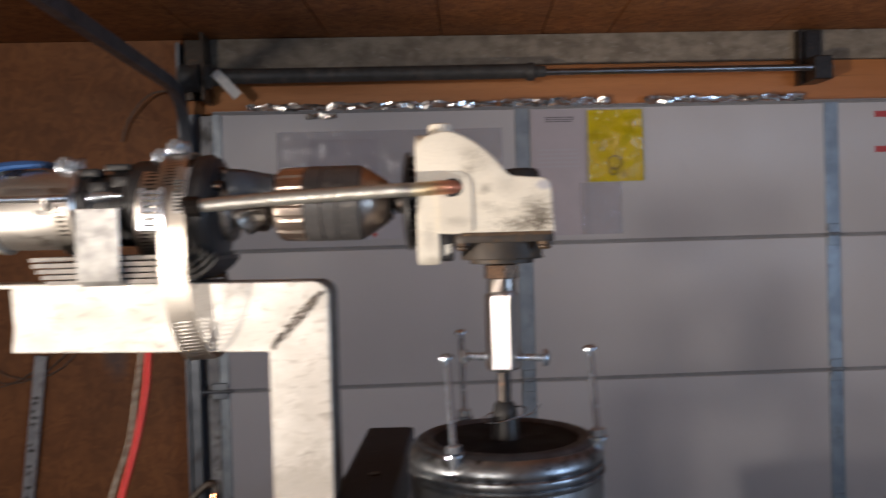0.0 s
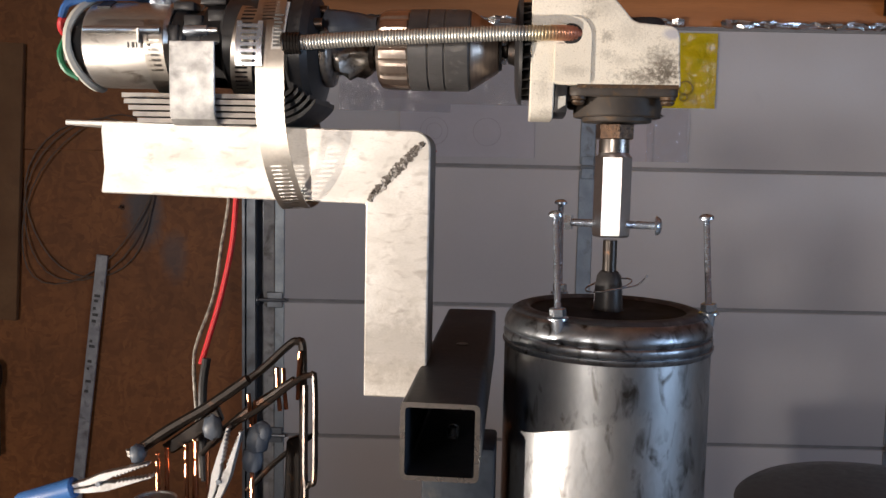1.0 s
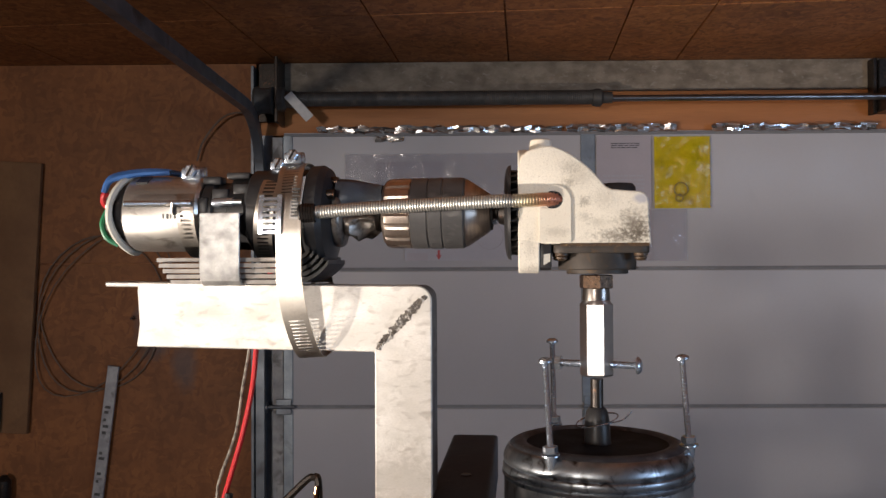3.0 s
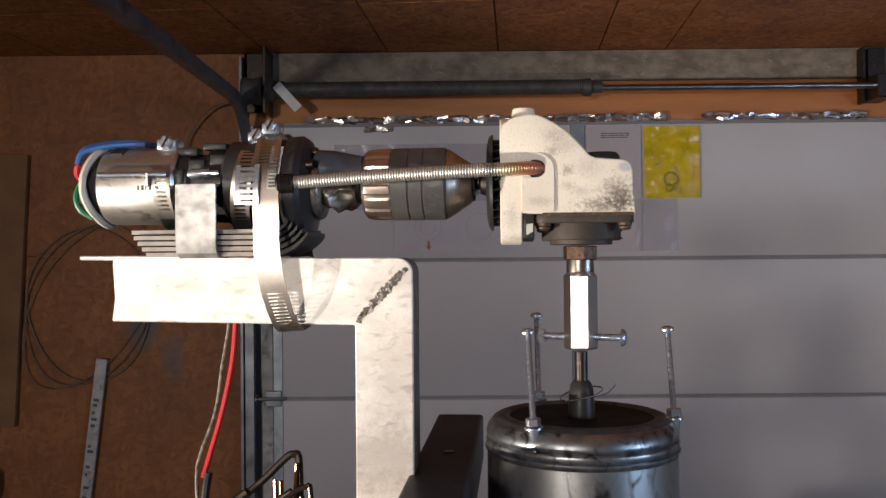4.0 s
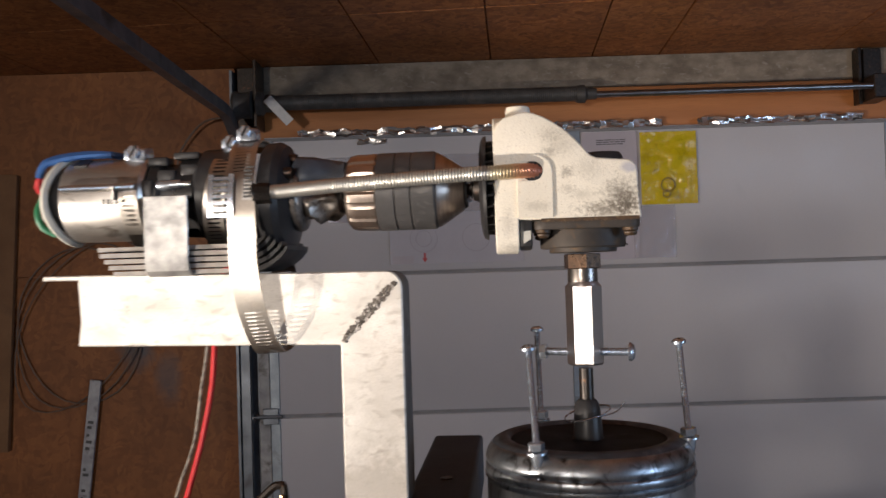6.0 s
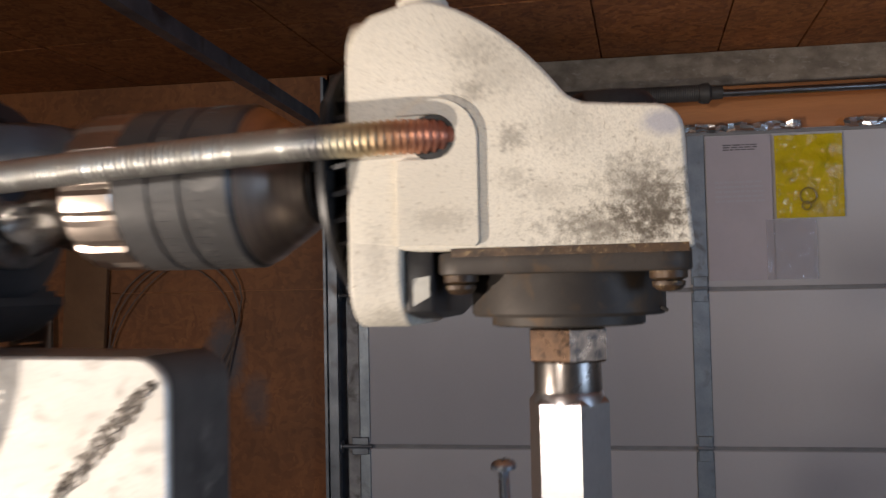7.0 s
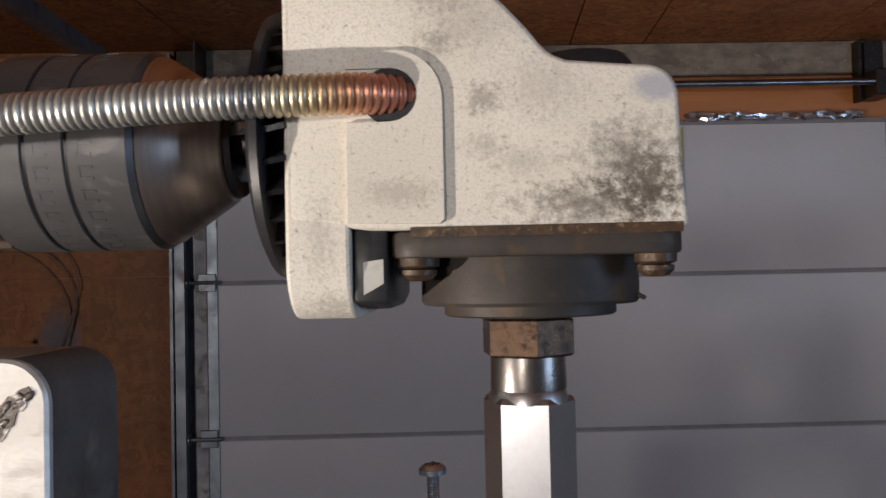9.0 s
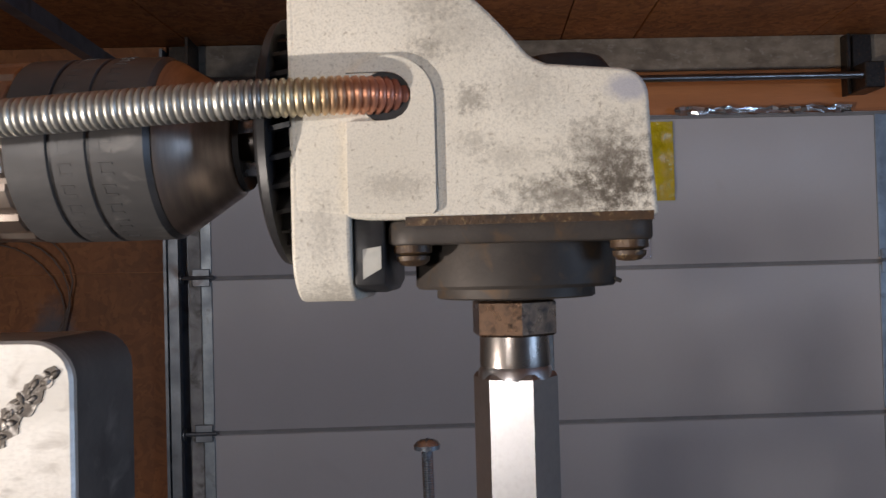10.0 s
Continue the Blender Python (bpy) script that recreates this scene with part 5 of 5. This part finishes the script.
wire = smooth_path([(KX + 0.0135 * math.cos(radians(a)), KY - 0.002 + 0.0135 * math.sin(radians(a)), 1.4925 + 0.0035 * math.sin(radians(a + 70))) for a in range(-60, 300, 20)] + [(KX + 0.0150, KY - 0.008, 1.4935), (KX + 0.0195, KY - 0.009, 1.4975), (KX + 0.0215, KY - 0.009, 1.5000)], 80)
part("wire_clip", pipe(wire, 0.0005, 6), ZINC, can, "thin springy wire")


def lid_bolt(angle, head_z, lean):
    a = radians(angle)
    x, y = KX + (KR - 0.002) * math.cos(a), KY + (KR - 0.002) * math.sin(a)
    b = thing("lid_bolt", (x, y, 1.470), "zinc-plated pan-head bolt standing in the can's rim", "bolt", "bolts round the can's lid")
    m = Matrix.Translation((x, y, 1.470)) @ Matrix.Rotation(radians(lean), 4, "Y")
    L = head_z - 1.470
    part("shank", put(lathe([(-0.008 + i * 0.0004, 0.0020 if i % 2 else 0.00175) for i in range(int((L + 0.006) / 0.0004))], "z", (0, 0, 0), 12), m), ZINC, b, "", 60)
    hd = part("head", put(lathe([(L - 0.0036, 0.0021), (L - 0.0030, 0.0042), (L - 0.0016, 0.0043), (L - 0.0005, 0.0033), (L, 0.0015)], "z", (0, 0, 0), 20), m), ZINC, b)
    part("recess", put(join(box(-0.0022, 0.0022, -0.0004, 0.0004, L - 0.0008, L + 0.0001), box(-0.0004, 0.0004, -0.0022, 0.0022, L - 0.0008, L + 0.0001)), m), DARKST, hd)
    part("nut", put(lathe([(0.0105, 0.0040), (0.0110, 0.0046), (0.0148, 0.0046), (0.0153, 0.0040)], "z", (0, 0, 0), 6), m), ZINC, b, "", 20)
    part("washer", put(lathe([(0.0088, 0.0058), (0.0100, 0.0058)], "z", (0, 0, 0), 22), m), ZINC, b)
    part("lower_nut", put(lathe([(-0.0015, 0.0012), (0.0030, 0.0030), (0.0088, 0.0040)], "z", (0, 0, 0), 12), m), ZINC, b)
    return b


lid_bolt(-122, 1.5385, -3)
lid_bolt(116, 1.5412, -1)
lid_bolt(-13, 1.5370, -4)

# ---------- wires from the motor ----------
RW = [(-0.1535, 0.535, 1.600), (-0.1695, 0.545, 1.570), (-0.1735, 0.548, 1.535), (-0.1765, 0.548, 1.505), (-0.1835, 0.546, 1.470), (-0.1915, 0.543, 1.440), (-0.1955, 0.540, 1.424)]
red = thing("power_wire", (-0.19, 0.54, 1.40), "red insulated wire hanging from the motor", "wire")
part("insulation", pipe(smooth_path(RW, 60), 0.0020, 10), RED, red)
part("splice", pipe(smooth_path([(-0.1915, 0.540, 1.428), (-0.1935, 0.538, 1.410), (-0.1925, 0.535, 1.385), (-0.185, 0.52, 1.35)], 20), 0.0030, 10), BLACK, red, "black shrink sleeve")
solo("ground_wire", pipe(smooth_path([(p[0] - 0.006 - 0.002 * (i % 2), p[1] + 0.003, p[2]) for i, p in enumerate(RW)] + [(-0.198, 0.538, 1.39), (-0.19, 0.525, 1.35)], 70), 0.0014, 8), WOVEN, "thin braided grey wire hanging beside the red one", "wire")

# ---------- rack of copper rods beside the stand ----------
def RX(a):
    return -0.2785 + a * 0.0001847


def RZ(b):
    return 1.4644 - b * 0.0001792


rack = thing("rod_rack", (-0.16, 0.5, 1.245), "blackened wire rack holding copper-coated rods", "rack")
for pts_, y, rd in (([(360, 470), (520, 350), (700, 220), (820, 105), (850, 92), (868, 110), (872, 300), (872, 480), (870, 900)], 0.512, 0.0026),
                    ([(560, 470), (640, 380), (760, 300), (880, 200), (930, 175), (945, 190), (948, 400), (946, 540), (930, 556), (915, 540), (914, 210)], 0.486, 0.0018),
                    ([(918, 555), (918, 720), (915, 1220)], 0.486, 0.0018),
                    ([(300, 500), (420, 410), (560, 320), (700, 215)], 0.498, 0.0034),
                    ([(560, 460), (700, 330), (860, 215)], 0.500, 0.0030),
                    ([(640, 690), (760, 560), (900, 450)], 0.530, 0.0018)):
    part("frame_wire", pipe(smooth_path([(RX(a), y, RZ(b)) for a, b in pts_], 46), rd, 8), DARKST, rack, "blackened bent wire")
part("frame_plate", prism([(RX(800), RZ(470)), (RX(870), RZ(440)), (RX(870), RZ(1220)), (RX(770), RZ(1220))], 0.520, 0.526, "xz", 0.001, 1), DARKST, rack)
part("frame_plate", prism([(RX(380), RZ(480)), (RX(580), RZ(330)), (RX(600), RZ(380)), (RX(420), RZ(510))], 0.503, 0.509, "xz", 0.001, 1), DARKST, rack)
rodr = random.Random(3)
for a, b0, b1, y in ((415, 470, 1220, 0.484), (437, 455, 1220, 0.487), (505, 440, 1220, 0.488), (522, 430, 1220, 0.492), (541, 425, 1220, 0.486), (578, 450, 1220, 0.490), (714, 262, 420, 0.494), (722, 290, 420, 0.498), (800, 172, 330, 0.500), (816, 180, 330, 0.504), (860, 120, 300, 0.508), (745, 500, 1220, 0.480)):
    dx = rodr.uniform(-6, 6)
    part("copper_rod", pipe([(RX(a + dx), y, RZ(b0)), (RX(a), y, RZ((b0 + b1) / 2)), (RX(a - dx), y + 0.003, RZ(b1))], 0.0014, 8), COPPER, rack, "copper-coated rod")
for a, b, s_ in ((610, 365, 1.0), (760, 400, 1.25), (745, 470, 1.1), (780, 370, 0.9), (350, 470, 0.8)):
    bl = lathe([(-0.006, 0.001), (-0.004, 0.005), (0.0, 0.0062), (0.004, 0.0048), (0.006, 0.001)], "z", (0, 0, 0), 14)
    for v in bl.verts:
        v.co += v.co.normalized() * 0.0016 * noise.noise(v.co * 300 + Vector((a, b, 0)))
    part("tape_wad", put(bl, Matrix.Translation((RX(a), 0.481, RZ(b))) @ Matrix.Diagonal((s_, 0.7, s_ * 1.3, 1))), BLUEGREY, rack, "wad of blue-grey tape", 70)
part("weld_lump", put(lathe([(-0.004, 0.001), (-0.002, 0.004), (0.002, 0.0045), (0.004, 0.001)], "z", (0, 0, 0), 12), Matrix.Translation((RX(320), 0.492, RZ(490))) @ Matrix.Diagonal((1.6, 0.8, 1.0, 1))), WELD, rack)
solo("metal_cup", lathe([(1.245, 0.0125), (RZ(610), 0.0128), (RZ(600), 0.0130), (RZ(602), 0.0120), (RZ(640), 0.0118)], "z", (RX(435), 0.470, 0), 32), ALU, "small bright metal cup standing under the rods", "cup")


def alligator(m, label):
    """A toothed spring clip: two pressed jaws, pivot and an insulated grip; built along x, jaws at +x."""
    c = new("alligator_clip")
    c.matrix_world = m
    OFF[c] = Vector((0, 0, 0))
    tagged(c, label, "clip", "alligator clips on the rack")
    for sgn in (1, -1):
        prof = [(-0.030, 0.0022 + 0.004 * (sgn > 0)), (-0.012, 0.0052), (0.000, 0.0058), (0.012, 0.0044), (0.030, 0.0022), (0.030, 0.0009)]
        teeth = []
        for k in range(9):
            teeth += [(0.029 - k * 0.0026, 0.0003), (0.0277 - k * 0.0026, 0.0015)]
        prof = prof + teeth + [(0.002, 0.0006), (-0.012, 0.0016), (-0.030, 0.0006 + 0.004 * (sgn > 0))]
        bm = prism([(a, sgn * b) for a, b in prof], -0.0032, 0.0032, "xz", 0.0004, 1)
        under(c, "jaw", put(bm, Matrix.Rotation(radians(-5 * sgn), 4, "Y")), ALU)
    under(c, "pivot", put(lathe([(-0.0042, 0.0016), (0.0042, 0.0016)], "z", (0, 0, 0), 14), Matrix.Translation((-0.004, 0, 0)) @ Matrix.Rotation(radians(90), 4, "X")), ZINC)
    under(c, "grip", lathe([(-0.060, 0.004), (-0.058, 0.0052), (-0.030, 0.0062), (-0.022, 0.0066), (-0.021, 0.0058)], "x", (0, 0, 0.001), 16), BLUE, "blue insulating grip")
    return c


alligator(Matrix.Translation((RX(260), 0.474, RZ(556))) @ Matrix.Rotation(radians(-17), 4, "Y"), "steel alligator clip with a blue grip, biting the rods")
alligator(Matrix.Translation((RX(655), 0.474, RZ(510))) @ Matrix.Rotation(radians(-74), 4, "Y"), "upright steel alligator clip beside the blue tape")

# ---------- black bin behind the stand ----------
binn = thing("waste_bin", (0.86, 1.85, 0), "black plastic bin with a rounded lid", "bin")
part("body", lathe([(0.0, 0.27), (0.02, 0.285), (0.80, 0.325), (0.82, 0.325)], "z", (0.86, 1.85, 0), 48), BLACK, binn)
part("lid", lathe([(0.815, 0.34), (0.83, 0.345), (0.842, 0.33), (0.855, 0.27), (0.862, 0.16), (0.864, 0.0)], "z", (0.86, 1.85, 0), 48), BLACK, binn, "rounded black lid")

# ---------- work lamp that lights the machine ----------
wl = thing("work_lamp", (LAMP_AT[0], LAMP_AT[1], 0), "small work lamp on a slim stand, lit", "lamp")
aim = look(LAMP_AT, LAMP_TO)
part("pole", lathe([(0.015, 0.010), (LAMP_AT[2] - 0.06, 0.010)], "z", (LAMP_AT[0] - 0.07, LAMP_AT[1] - 0.05, 0), 14), BLACK, wl)
part("foot", lathe([(0.0, 0.15), (0.015, 0.145), (0.022, 0.02)], "z", (LAMP_AT[0] - 0.07, LAMP_AT[1] - 0.05, 0), 32), BLACK, wl)
refl = lathe([(0.0, 0.060), (0.03, 0.048), (0.065, 0.028), (0.085, 0.022), (0.085, 0.020), (0.064, 0.026), (0.03, 0.046), (0.002, 0.058)], "z", (0, 0, 0), 32)
bmesh.ops.delete(refl, geom=[f for f in refl.faces if len(f.verts) > 4], context="FACES_ONLY")
part("reflector", put(refl, aim @ Matrix.Translation((0, 0, 0.004))), ALU, wl)
part("neck", pipe(smooth_path([(LAMP_AT[0] - 0.07, LAMP_AT[1] - 0.05, LAMP_AT[2] - 0.08), (LAMP_AT[0] - 0.075, LAMP_AT[1] - 0.055, LAMP_AT[2] - 0.04), tuple(aim @ Vector((0, 0, 0.088)))], 12), 0.008, 10), BLACK, wl)
